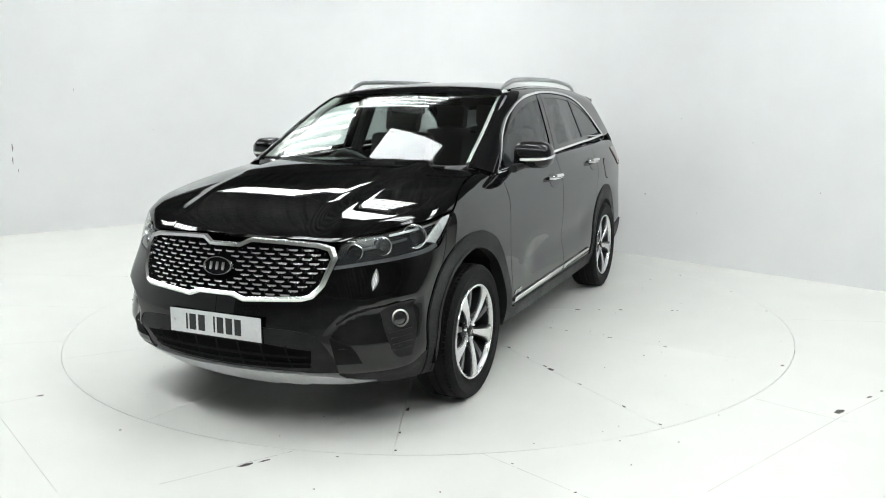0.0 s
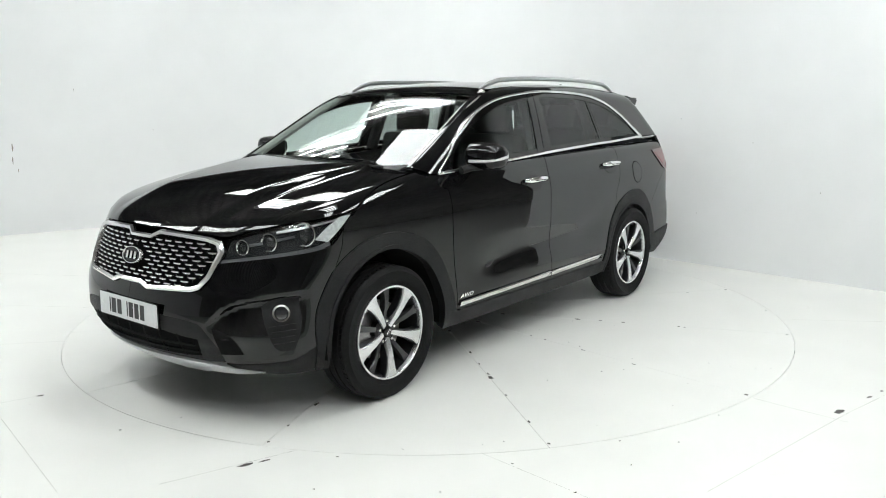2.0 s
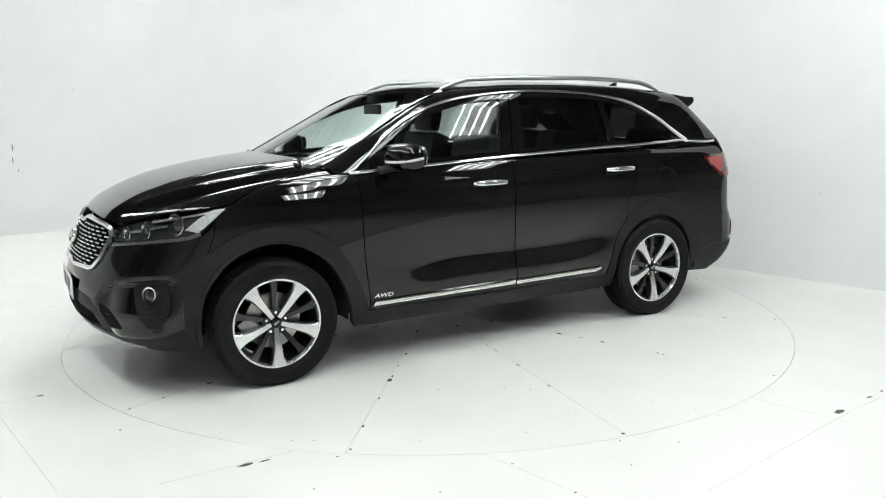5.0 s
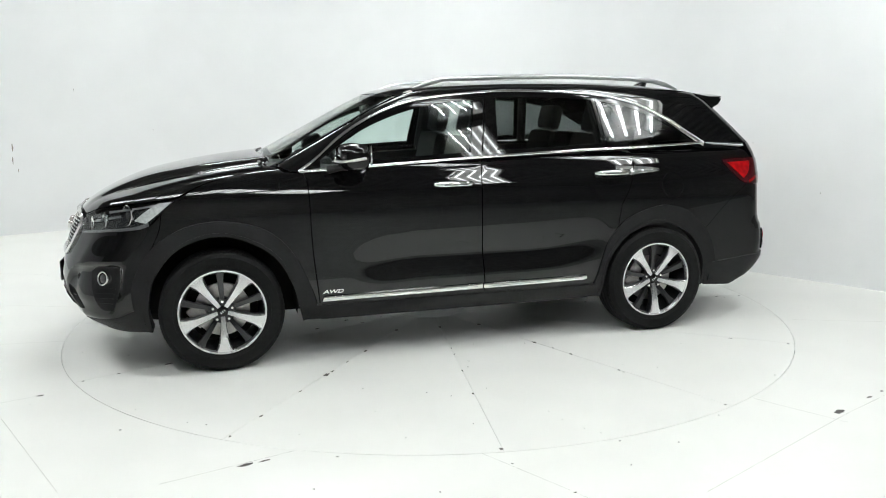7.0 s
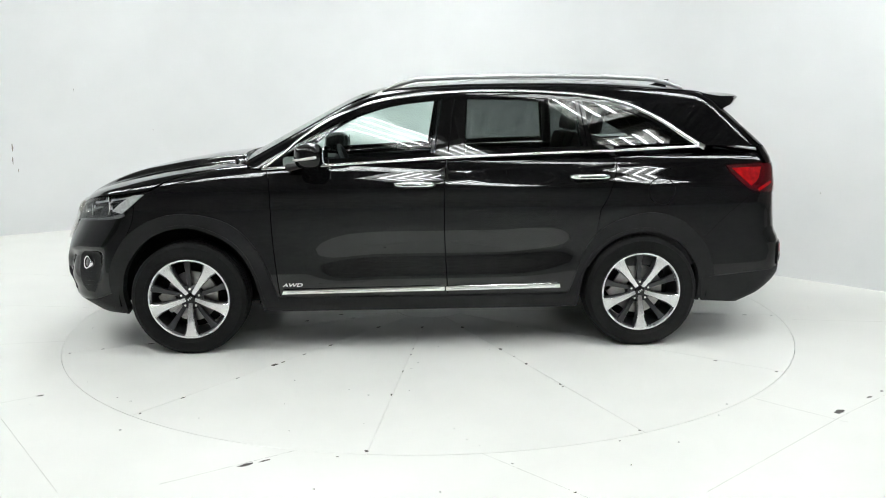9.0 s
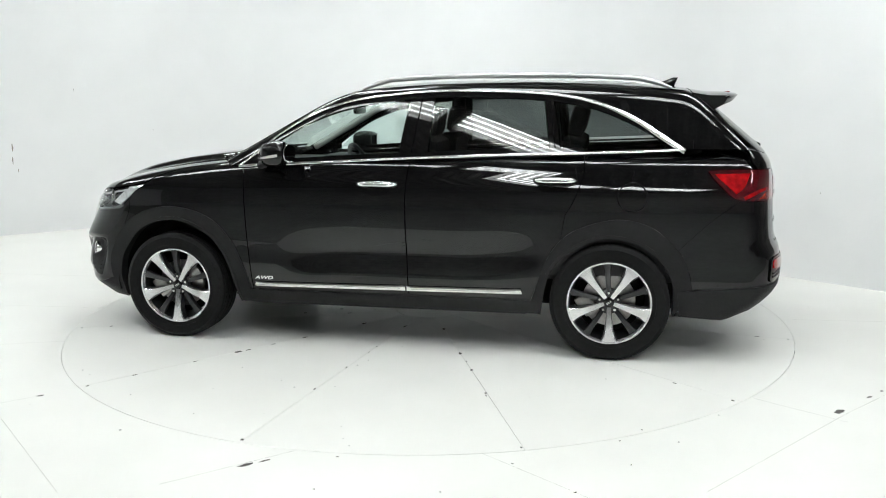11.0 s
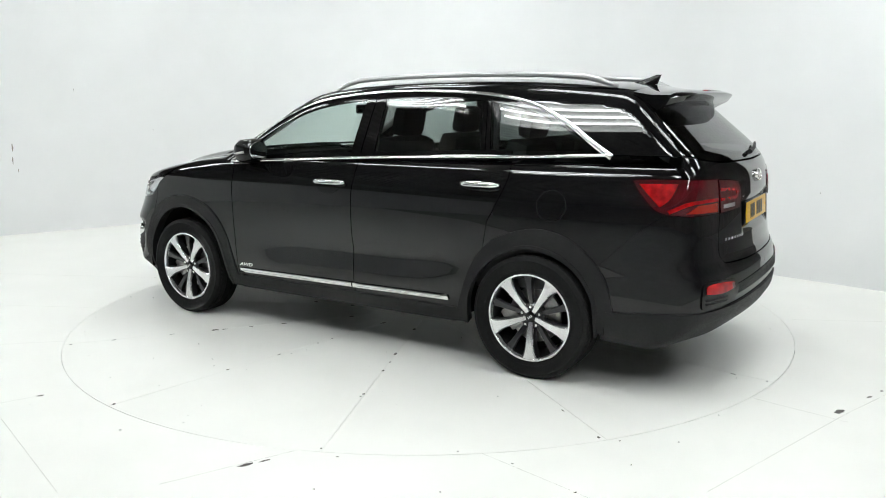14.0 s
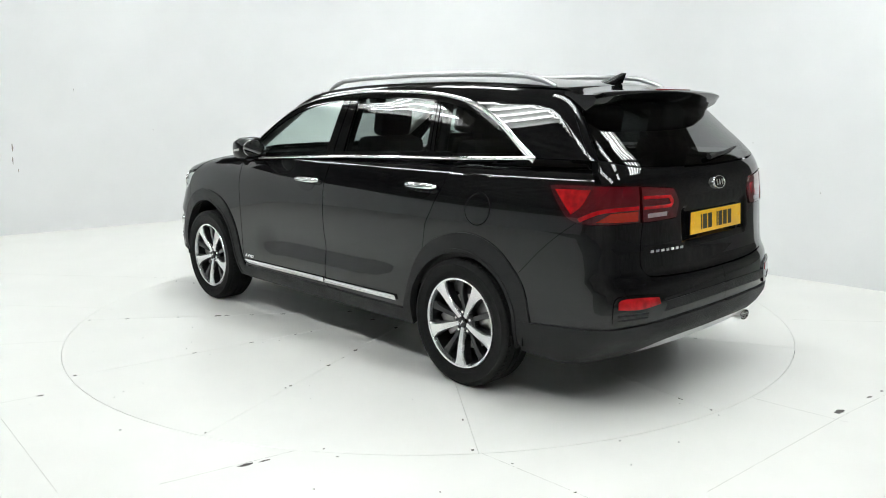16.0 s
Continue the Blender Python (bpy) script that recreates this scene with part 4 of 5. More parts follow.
# tailgate spoiler, lofted across the car
bm = bmesh.new()
rows = []
for y in np.linspace(-0.595, 0.595, 25):
    e = abs(y) / 0.595
    z0 = float(ROOF(-1.84)) - 0.08 * y * y - 0.06 * y ** 4
    tip_x = -2.138 + 0.05 * e ** 2 + 0.06 * e ** 8
    tip_z = 1.560 - 0.018 * e ** 2 - 0.014 * e ** 6
    prof = [(-1.835, z0 - 0.002), (-1.93, z0 - 0.018), (-2.03, tip_z + 0.012), (tip_x + 0.015, tip_z + 0.003), (tip_x, tip_z - 0.006), (tip_x + 0.02, tip_z - 0.030 - 0.010 * e ** 6), (-1.99 + 0.02 * e, 1.488 - 0.02 * e ** 3), (-1.93, 1.465 - 0.03 * e ** 3), (-1.86, 1.50 - 0.02 * e)]
    rows.append([bm.verts.new((x, y, z)) for x, z in prof])
for a, b in zip(rows, rows[1:]):
    for i in range(len(a)):
        bm.faces.new((a[i], a[(i + 1) % len(a)], b[(i + 1) % len(b)], b[i]))
bm.faces.new(rows[0])
bm.faces.new(rows[-1][::-1])
spoiler = solid("spoiler", bm, PAINT, car, "gloss black roof spoiler", 35)
box("high_brake_light", (-2.088, 0, 1.5655), (0.030, 0.30, 0.008), RED_LENS, spoiler, "red high-level brake light", 0.003, None)
# shark-fin aerial
p = on(UP, top_place, [(-1.70, 0.0)])[0]
bm = bmesh.new()
rows = []
for t in np.linspace(0, 1, 7):
    xa, xb, w = 0.15 - 0.215 * t ** 0.65, -0.075 - 0.022 * t, 0.028 * (1 - t) ** 0.7 + 0.004
    rows.append([bm.verts.new((p[0] + (xa + xb) / 2 + (xa - xb) / 2 * math.cos(a), w * math.sin(a), p[2] - 0.006 + 0.056 * t)) for a in np.linspace(0, 2 * math.pi, 17)[:-1]])
for a, b in zip(rows, rows[1:]):
    for i in range(16):
        bm.faces.new((a[i], a[(i + 1) % 16], b[(i + 1) % 16], b[i]))
bm.faces.new(rows[-1])
solid("aerial", bm, PAINT, car, "gloss black shark-fin aerial", 50)
# roof rails
for s in (1, -1):
    xs = np.linspace(0.18, -1.72, 21)
    pts = []
    for x in xs:
        t = (0.18 - x) / 1.90
        y = 0.565 + 0.035 * math.sin(math.pi * min(1, t * 1.3)) - 0.05 * t ** 2
        base = on(UP, top_place, [(x, y)])[0]
        pts.append((x, s * y, base[2] + 0.042 * min(1, math.sin(math.pi * t) * 3.2) ** 0.7 + 0.003))
    tube("roof_rail", pts, [0.007] + [0.013] * 19 + [0.007], SATIN, car, "satin silver roof rail", 12, 1.15)
# door mirrors
for s in (1, -1):
    bm = bmesh.new()
    rows = []
    for t, yy in ((0.0, 0.850), (0.12, 0.866), (0.4, 0.925), (0.75, 1.00), (0.93, 1.040), (1.0, 1.052)):
        k = (0.72, 0.92, 1.0, 0.97, 0.72, 0.40)[[0.0, 0.12, 0.4, 0.75, 0.93, 1.0].index(t)]
        cx, cz = 0.635 - 0.03 * t, 1.212 - 0.006 * t
        ring = []
        for a in np.linspace(0, 2 * math.pi, 21)[:-1]:
            ca, sa = math.cos(a), math.sin(a)
            ring.append(bm.verts.new((cx + 0.092 * k * (abs(ca) ** 0.75) * (1 if ca > 0 else -1) * (1.05 if ca > 0 else 0.85), s * yy, cz + 0.079 * k * (abs(sa) ** 0.75) * (1 if sa > 0 else -1))))
        rows.append(ring)
    for a, b in zip(rows, rows[1:]):
        for i in range(20):
            bm.faces.new((a[i], a[(i + 1) % 20], b[(i + 1) % 20], b[i]))
    bm.faces.new(rows[0])
    bm.faces.new(rows[-1])
    bmesh.ops.subdivide_edges(bm, edges=[e for e in bm.edges if abs(e.verts[0].co.y - e.verts[1].co.y) > 0.004], cuts=2, smooth=0.6)
    mirror_body = solid("door_mirror", bm, PAINT, car, "gloss black door mirror with a slim indicator", 60)
    tube("mirror_arm", [(0.76, s * 0.865, 1.135), (0.69, s * 0.90, 1.150), (0.65, s * 0.94, 1.150)], [0.035, 0.028, 0.026], PLASTIC, mirror_body, "", 12, 0.7)
    tube("mirror_indicator", [(0.726, s * 0.895, 1.186), (0.721, s * 0.935, 1.185), (0.708, s * 0.985, 1.186), (0.682, s * 1.028, 1.190), (0.640, s * 1.052, 1.196), (0.60, s * 1.056, 1.202), (0.572, s * 1.052, 1.206)], 0.0085, CLEAR_LENS_WHITE, mirror_body, "clear indicator strip", 8)
    lathe("mirror_glass", [(0, 0.0), (0.98, 0.0), (1.0, -0.004)], MIRROR, mirror_body, "", 32, Matrix.Translation((0.527, s * 0.965, 1.212)) @ Vector((-1, s * 0.12, 0)).to_track_quat("Y", "Z").to_matrix().to_4x4() @ Matrix.Diagonal((0.070, 1, 0.058, 1)))
    panel("mirror_foot", UP, girth_place, [(0.905, 1.138), (0.80, 1.146), (0.80, 1.190), (0.83, 1.180)], GLOSS, car, cell=0.05, lift=0.004, mirror=s < 0)
# wipers and the black scuttle below the screen
panel("scuttle", UP, end_place, both_sides([(0.0, 1.118), (0.66, 1.126), (0.70, 1.168), (0.45, 1.163), (0.0, 1.157)]), CABIN, car, "black plastic scuttle panel", cell=0.06, lift=0.002, depth=0.03)
for y0, y1 in ((0.52, -0.10), (-0.08, -0.66)):
    a = on(UP, end_place, [(y0, 1.172), ((y0 + y1) / 2, 1.178), (y1, 1.176)], 1)
    tube("wiper", [tuple(q + np.array([0.014, 0, 0.010])) for q in a], 0.008, PLASTIC, car, "black windscreen wiper", 8)
    b = on(UP, end_place, [(y0 + 0.08, 1.150), ((y0 + y1) / 2, 1.168)], 1)
    tube("wiper_arm", [tuple(q + np.array([0.020, 0, 0.014])) for q in b], 0.009, PLASTIC, car, "", 8)
a = on(UP, end_place, [(0.02, 1.225), (-0.18, 1.240), (-0.36, 1.258)], -1)
tube("rear_wiper", [tuple(q + np.array([-0.018, 0, 0.004])) for q in a], [0.014, 0.010, 0.007], PLASTIC, car, "black rear wiper", 8)
# lettering on the doors
curve = bpy.data.curves.new("awd_lettering", "FONT")
curve.body, curve.size, curve.extrude, curve.shear, curve.offset = "AWD", 0.042, 0.0015, 0.25, 0.0010
words = new("lettering_source", curve)
bpy.context.view_layer.update()
letters = bpy.data.meshes.new_from_object(words.evaluated_get(bpy.context.evaluated_depsgraph_get()))
bpy.data.objects.remove(words)
letters.materials.append(CHROME)
for s in (1, -1):
    ob = new("lettering", letters)
    ob.parent = doors[0 if s > 0 else 1][0]
    y = float(girth_place(LO, np.array([[0.77, 0.432]]))[0, 1])
    ob.matrix_local = pose(0.820 if s > 0 else 0.72, s * (y + 0.002), 0.415, 90, 0, 180 if s > 0 else 0) @ Matrix.Diagonal((1.15, 0.72, 1, 1))
    tagged(ob, "chrome lettering reading AWD")

# what closes the body inside and below
inner = outline([(-3.0, 0.32), (-1.83, 0.32)], [(-1.83, 0.32), (-1.80, 0.52), (-1.64, 0.71), (-1.40, 0.79), (-1.15, 0.71), (-1.0, 0.52), (-0.94, 0.285)], [(-0.94, 0.285), (0.92, 0.285)], [(0.92, 0.285), (0.985, 0.52), (1.12, 0.71), (1.37, 0.82), (1.63, 0.75), (1.79, 0.57), (1.84, 0.33)], [(1.84, 0.33), (2.90, 0.33)], [(2.90, 0.33), (2.90, 0.66)], [(2.90, 0.66), (2.30, 0.78)], [(2.30, 0.78), (1.70, 0.85)], [(1.70, 0.85), (1.62, 0.97)], [(1.62, 0.97), (0.95, 1.08)], [(0.95, 1.08), (-1.8, 1.20)], [(-1.8, 1.20), (-2.12, 1.20)], [(-2.12, 1.20), (-3.0, 1.16)], [(-3.0, 1.16), (-3.0, 0.32)])
pair("inner_body", LO, girth_place, inner, DARK, car, cell=0.09, lift=-0.026, depth=0.004)
bm = bmesh.new()
add_box(bm, (-0.10, 0, 0.30), (3.80, 1.20, 0.10), 0.03)
add_box(bm, (-0.03, 0, 0.30), (1.75, 1.64, 0.09), 0.02)
add_box(bm, (-2.05, 0, 0.36), (0.40, 1.10, 0.14), 0.04)
add_box(bm, (1.86, 0, 0.32), (0.30, 1.00, 0.14), 0.04)
add_box(bm, (1.45, 0, 0.62), (1.2, 1.16, 0.55), 0.05)
solid("underbody", bm, DARK, car)
for s in (1, -1):
    for x in (1.39, -1.39):
        bm = bmesh.new()
        ring = [[bm.verts.new((x + 0.425 * math.cos(a), s * y, 0.36 + 0.425 * math.sin(a) * (0.98 if x > 0 else 0.92))) for y in (0.60, 0.868)] for a in np.linspace(-0.15, math.pi + 0.15, 25)]
        for a, b in zip(ring, ring[1:]):
            bm.faces.new((a[0], a[1], b[1], b[0]))
        bm.faces.new([r[0] for r in ring])
        solid("arch_liner", bm, DARK, car)

# wheels
TYRE_R, WHEEL_Z = 0.345, 0.345
def build_wheel(spin):
    """A wheel with its face towards +y, round its own centre; its tyre is flat where it stands."""
    w = new("wheel")
    tyre = lathe("tyre", [(0.2445, 0.080), (0.250, 0.094), (0.264, 0.103), (0.270, 0.1045), (0.2705, 0.1065), (0.292, 0.1115), (0.316, 0.111), (0.318, 0.112), (0.321, 0.112), (0.323, 0.1095), (0.336, 0.104), (0.344, 0.095), (0.347, 0.086), (0.342, 0.078), (0.342, 0.070), (0.349, 0.066), (0.350, 0.030), (0.342, 0.028), (0.342, 0.020), (0.350, 0.018), (0.350, -0.018), (0.342, -0.020), (0.342, -0.028), (0.350, -0.030), (0.349, -0.080), (0.330, -0.104), (0.29, -0.112), (0.245, -0.10), (0.2445, -0.085)], RUBBER, w, "black rubber tyre with grooved tread", 72, closed=True)
    down = Matrix.Rotation(radians(-spin), 3, "Y") @ Vector((0, 0, -1))
    blocks = bmesh.new()
    for k in range(72):
        for y in (0.079, 0.048, 0.0, -0.048):
            add_box(blocks, (0, y, 0.3432), (0.021, 0.022, 0.0085), 0, Matrix.Rotation(2 * math.pi * (k + 0.5 * (y == 0.0)) / 72, 4, "Y"))
    tread = tagged(solid("tread", blocks, RUBBER, w), kind="stuff")
    for ob in (tyre, tread):
        for v in ob.data.vertices:
            v.co += down * min(0.0, TYRE_R - v.co.dot(down))
    rim = lathe("rim", [(0.2455, 0.080), (0.2485, 0.096), (0.2455, 0.1015), (0.236, 0.1005), (0.2325, 0.094), (0.230, 0.080), (0.222, 0.040), (0.214, 0.0), (0.214, -0.08), (0.225, -0.09)], ALLOY, w, "machined alloy rim", 72)
    lathe("rim_barrel", [(0.2285, 0.078), (0.2205, 0.040), (0.2125, 0.0), (0.2125, -0.085)], WHEEL_GREY, w, "", 60)
    def spoke(ang, inner_r, outer_r, w0, w1, d0, d1, mat, name, thick=0.026, lean=0.0, flare=0.0):
        bm = bmesh.new()
        n = 13
        rows = []
        for i in range(n):
            t = i / (n - 1)
            r = inner_r + (outer_r - inner_r) * t
            wd = (w0 + (w1 - w0) * t + flare * t ** 7) / 2
            d = d0 + (d1 - d0) * t + 0.010 * math.sin(math.pi * t)
            c = lean * t
            rows.append([bm.verts.new(q) for q in ((c - wd, d - 0.006, r), (c - wd * 0.82, d, r), (c + wd * 0.82, d, r), (c + wd, d - 0.006, r), (c + wd * 0.8, d - thick, r), (c - wd * 0.8, d - thick, r))])
        for a, b in zip(rows, rows[1:]):
            for k in range(6):
                bm.faces.new((a[k], a[(k + 1) % 6], b[(k + 1) % 6], b[k]))
        bm.faces.new(rows[0])
        bm.faces.new(rows[-1][::-1])
        bmesh.ops.transform(bm, matrix=Matrix.Rotation(ang, 4, "Y"), verts=bm.verts)
        return solid(name, bm, mat, rim, "", 30)
    for k in range(5):
        a = 2 * math.pi * k / 5
        spoke(a, 0.030, 0.239, 0.026, 0.058, 0.072, 0.0985, ALLOY, "spoke", flare=0.048)
        spoke(a + math.pi / 5, 0.045, 0.235, 0.026, 0.034, 0.046, 0.076, WHEEL_GREY, "dark_spoke", 0.036, 0.006, 0.026)
        for e in (-1, 1):
            spoke(a + e * 0.10, 0.060, 0.234, 0.008, 0.012, 0.058, 0.090, WHEEL_GREY, "spoke_flank", 0.046, e * 0.010, 0.030)
    lathe("hub", [(0, 0.060), (0.060, 0.060), (0.074, 0.050), (0.078, 0.02)], WHEEL_GREY, rim, "", 32)
    lathe("hub_cap", [(0, 0.079), (0.020, 0.078), (0.027, 0.075), (0.031, 0.066), (0.031, 0.055)], GLOSS, rim, "black hub cap", 28)
    for k in (-1, 0, 1):
        box("cap_mark", (k * 0.012, 0.0785, 0), (0.006, 0.002, 0.012), ALLOY, rim, bevel=0)
    for k in range(5):
        a = 2 * math.pi * (k + 0.5) / 5
        lathe("wheel_nut", [(0, 0.071), (0.007, 0.071), (0.010, 0.066), (0.0105, 0.05)], CHROME, rim, "", 12, pose(0.056 * math.sin(a), 0, 0.056 * math.cos(a)))
    lathe("brake_disc", [(0.06, 0.012), (0.155, 0.012), (0.155, -0.012), (0.06, -0.012)], STEEL, w, "steel brake disc", 48)
    bm = bmesh.new()
    add_box(bm, (0.12, 0.012, 0.06), (0.09, 0.06, 0.13), 0.012)
    solid("brake_caliper", bm, STEEL, w)
    lathe("inner_shield", [(0, -0.03), (0.20, -0.03), (0.205, -0.05)], DARK, w, "", 40)
    return w
for x, y, turn, spin in ((1.39, 0.795, 0, 36), (-1.39, 0.795, 0, 38), (1.39, -0.795, 180, 20), (-1.39, -0.795, 180, 5)):
    wheel = build_wheel(spin)
    wheel.parent = car
    wheel.matrix_local = pose(x, y, WHEEL_Z, 0, spin, turn)

# cabin
bm = bmesh.new()
add_box(bm, (0.80, 0, 0.98), (0.55, 1.36, 0.22), 0.06)
add_box(bm, (0.92, 0, 1.075), (0.46, 1.30, 0.06), 0.025)
add_box(bm, (0.42, 0, 0.75), (0.7, 0.26, 0.30), 0.05)
solid("dashboard", bm, CABIN, car, "black dashboard", 50)
box("instrument_hood", (0.66, -0.37, 1.10), (0.16, 0.36, 0.07), CABIN, car, bevel=0.03)
bm = bmesh.new()
for k in range(28):
    a, b = 2 * math.pi * k / 28, 2 * math.pi * (k + 1) / 28
    ra = [bm.verts.new(((0.185 + 0.016 * math.cos(c)) * math.cos(a), 0.016 * math.sin(c), (0.185 + 0.016 * math.cos(c)) * math.sin(a))) for c in np.linspace(0, 2 * math.pi, 9)[:-1]]
    rb = [bm.verts.new(((0.185 + 0.016 * math.cos(c)) * math.cos(b), 0.016 * math.sin(c), (0.185 + 0.016 * math.cos(c)) * math.sin(b))) for c in np.linspace(0, 2 * math.pi, 9)[:-1]]
    for i in range(8):
        bm.faces.new((ra[i], ra[(i + 1) % 8], rb[(i + 1) % 8], rb[i]))
add_box(bm, (0, 0.01, -0.01), (0.15, 0.05, 0.11), 0.02)
add_box(bm, (0, 0.01, 0), (0.34, 0.02, 0.035), 0.006)
add_box(bm, (0, 0.01, -0.10), (0.05, 0.02, 0.15), 0.006)
bmesh.ops.remove_doubles(bm, verts=bm.verts, dist=1e-5)
bmesh.ops.transform(bm, matrix=pose(0.49, -0.37, 1.03, 0, 0, -90) @ pose(0, 0, 0, -24, 0, 0), verts=bm.verts)
solid("steering_wheel", bm, CABIN, car, "black steering wheel", 50)
def seat(x, y, back_z, wide=0.50, rest=True, tilt=12):
    s = new("seat")
    s.parent = car
    m = pose(x, y, 0)
    box("seat_base", (0.05, 0, 0.62), (0.52, wide, 0.20), CLOTH, s, "", 0.06, m)
    box("seat_back", (0, 0, 0.36), (0.16, wide - 0.02, 0.66), CLOTH, s, "", 0.06, m @ pose(-0.22, 0, 0.62, 0, -tilt, 0))
    if rest:
        box("headrest", (0, 0, 0.79), (0.10, 0.27, 0.19), CLOTH, s, "", 0.045, m @ pose(-0.21, 0, 0.62, 0, -tilt, 0))
        for k in (-0.06, 0.06):
            box("headrest_post", (0, k, 0.68), (0.012, 0.012, 0.10), CHROME, s, "", 0.002, m @ pose(-0.21, 0, 0.62, 0, -tilt, 0))
    tagged(s, "dark cloth car seat with headrest")
for y in (0.37, -0.37):
    seat(0.12, y, 1.2)
    seat(-0.80, y * 1.05, 1.2, 0.46)
    seat(-1.52, y * 0.85, 1.2, 0.40, True, 10)
seat(-0.80, 0.0, 1.2, 0.26, False)
panel("headliner", UP, top_place, both_sides_top([(0.28, 0.0), (0.24, 0.48), (0.10, 0.58), (-1.6, 0.52), (-1.78, 0.40), (-1.80, 0.0)]), HEADLINER, car, "pale grey headliner", cell=0.12, lift=-0.030, depth=0.005)
box("cabin_floor", (-0.45, 0, 0.47), (2.6, 1.50, 0.04), CABIN, car)
for s in (1, -1):
    panel("inner_door_trim", UP, girth_place, [(0.86, 0.50), (-1.75, 0.50), (-1.75, 1.205), (-0.9, 1.19), (-0.19, 1.165), (0.6, 1.125), (0.86, 1.11)], CABIN, car, cell=0.2, lift=-0.055, depth=0.01, mirror=s < 0)
    tube("inner_pillar", [(-0.20, s * 0.755, 1.17), (-0.24, s * 0.61, 1.58)], 0.045, CABIN, car, "", 8)
    tube("inner_pillar", [(-1.06, s * 0.71, 1.2), (-1.02, s * 0.59, 1.57)], 0.035, CABIN, car, "", 8)
    tube("inner_pillar", [tuple(q * (1, s, 1) - np.array([0.05, s * 0.03, 0])) for q in pillar_edge], 0.026, HEADLINER, car, "", 8)
box("rear_view_mirror", (0.38, 0, 1.470), (0.025, 0.24, 0.065), GLOSS, car, "black rear-view mirror", 0.012)
box("mirror_sensor", (0.36, 0, 1.535), (0.09, 0.09, 0.05), CABIN, car, bevel=0.015)

# ---- the turntable: twelve painted wedges round a small hub ----
turntable = empty("turntable", "white-painted round turntable flush with the floor", "turntable")
TABLE_R, HUB_R = 2.489, 0.25
lathe("turntable_base", [(0, -0.012), (TABLE_R - 0.004, -0.012), (TABLE_R - 0.004, -0.05)], GROOVE, turntable, "", 96)
bpy.data.objects["turntable_base"].matrix_local = pose(0, 0, 0, 90, 0, 0)
def slab(name, pts, top, depth, mat, parent, label="", bevel=0.0015):
    bm = bmesh.new()
    f = bm.faces.new([bm.verts.new((x, y, top)) for x, y in pts])
    out = bmesh.ops.extrude_face_region(bm, geom=[f])
    bmesh.ops.translate(bm, vec=(0, 0, -depth), verts=[v for v in out["geom"] if isinstance(v, bmesh.types.BMVert)])
    return solid(name, bm, mat, parent, label, 30)
def wedge(r0, r1, a0, a1, cut):
    pts = []
    for k in range(13):
        a = a0 + (a1 - a0) * k / 12
        g = cut / r1
        a = min(max(a, a0 + g), a1 - g)
        pts.append((r1 * math.cos(a), r1 * math.sin(a)))
    for k in range(5):
        a = a1 + (a0 - a1) * k / 4
        g = cut / r0
        a = min(max(a, a0 + g), a1 - g)
        pts.append((r0 * math.cos(a), r0 * math.sin(a)))
    return pts
for k in range(12):
    slab("turntable_wedge", wedge(HUB_R + 0.003, TABLE_R - 0.002, radians(22.0 + 30 * k), radians(52.0 + 30 * k), 0.0011), 0.0, 0.010, FLOOR_PAINT, turntable)
slab("turntable_hub", [(HUB_R * math.cos(a), HUB_R * math.sin(a)) for a in np.linspace(0, 2 * math.pi, 33)[:-1]], 0.0, 0.010, FLOOR_PAINT, turntable)
rng = random.Random(7)
def chip(x, y, size, ang, stretch, parent, z=0.0009):
    """A flake where the paint has come off."""
    n = 11
    pts = []
    for k in range(n):
        a = 2 * math.pi * k / n
        r = size * (0.55 + 0.7 * rng.random())
        px, py = r * math.cos(a) * stretch, r * math.sin(a)
        pts.append((x + px * math.cos(ang) - py * math.sin(ang), y + px * math.sin(ang) + py * math.cos(ang)))
    bm = bmesh.new()
    bm.faces.new([bm.verts.new((px, py, z)) for px, py in pts])
    low = [bm.verts.new((px, py, z - 0.0016)) for px, py in pts]
    bm.verts.ensure_lookup_table()
    for k in range(n):
        bm.faces.new((bm.verts[k], bm.verts[(k + 1) % n], low[(k + 1) % n], low[k]))
    return solid("paint_chip", bm, CHIP, parent, "", 0)
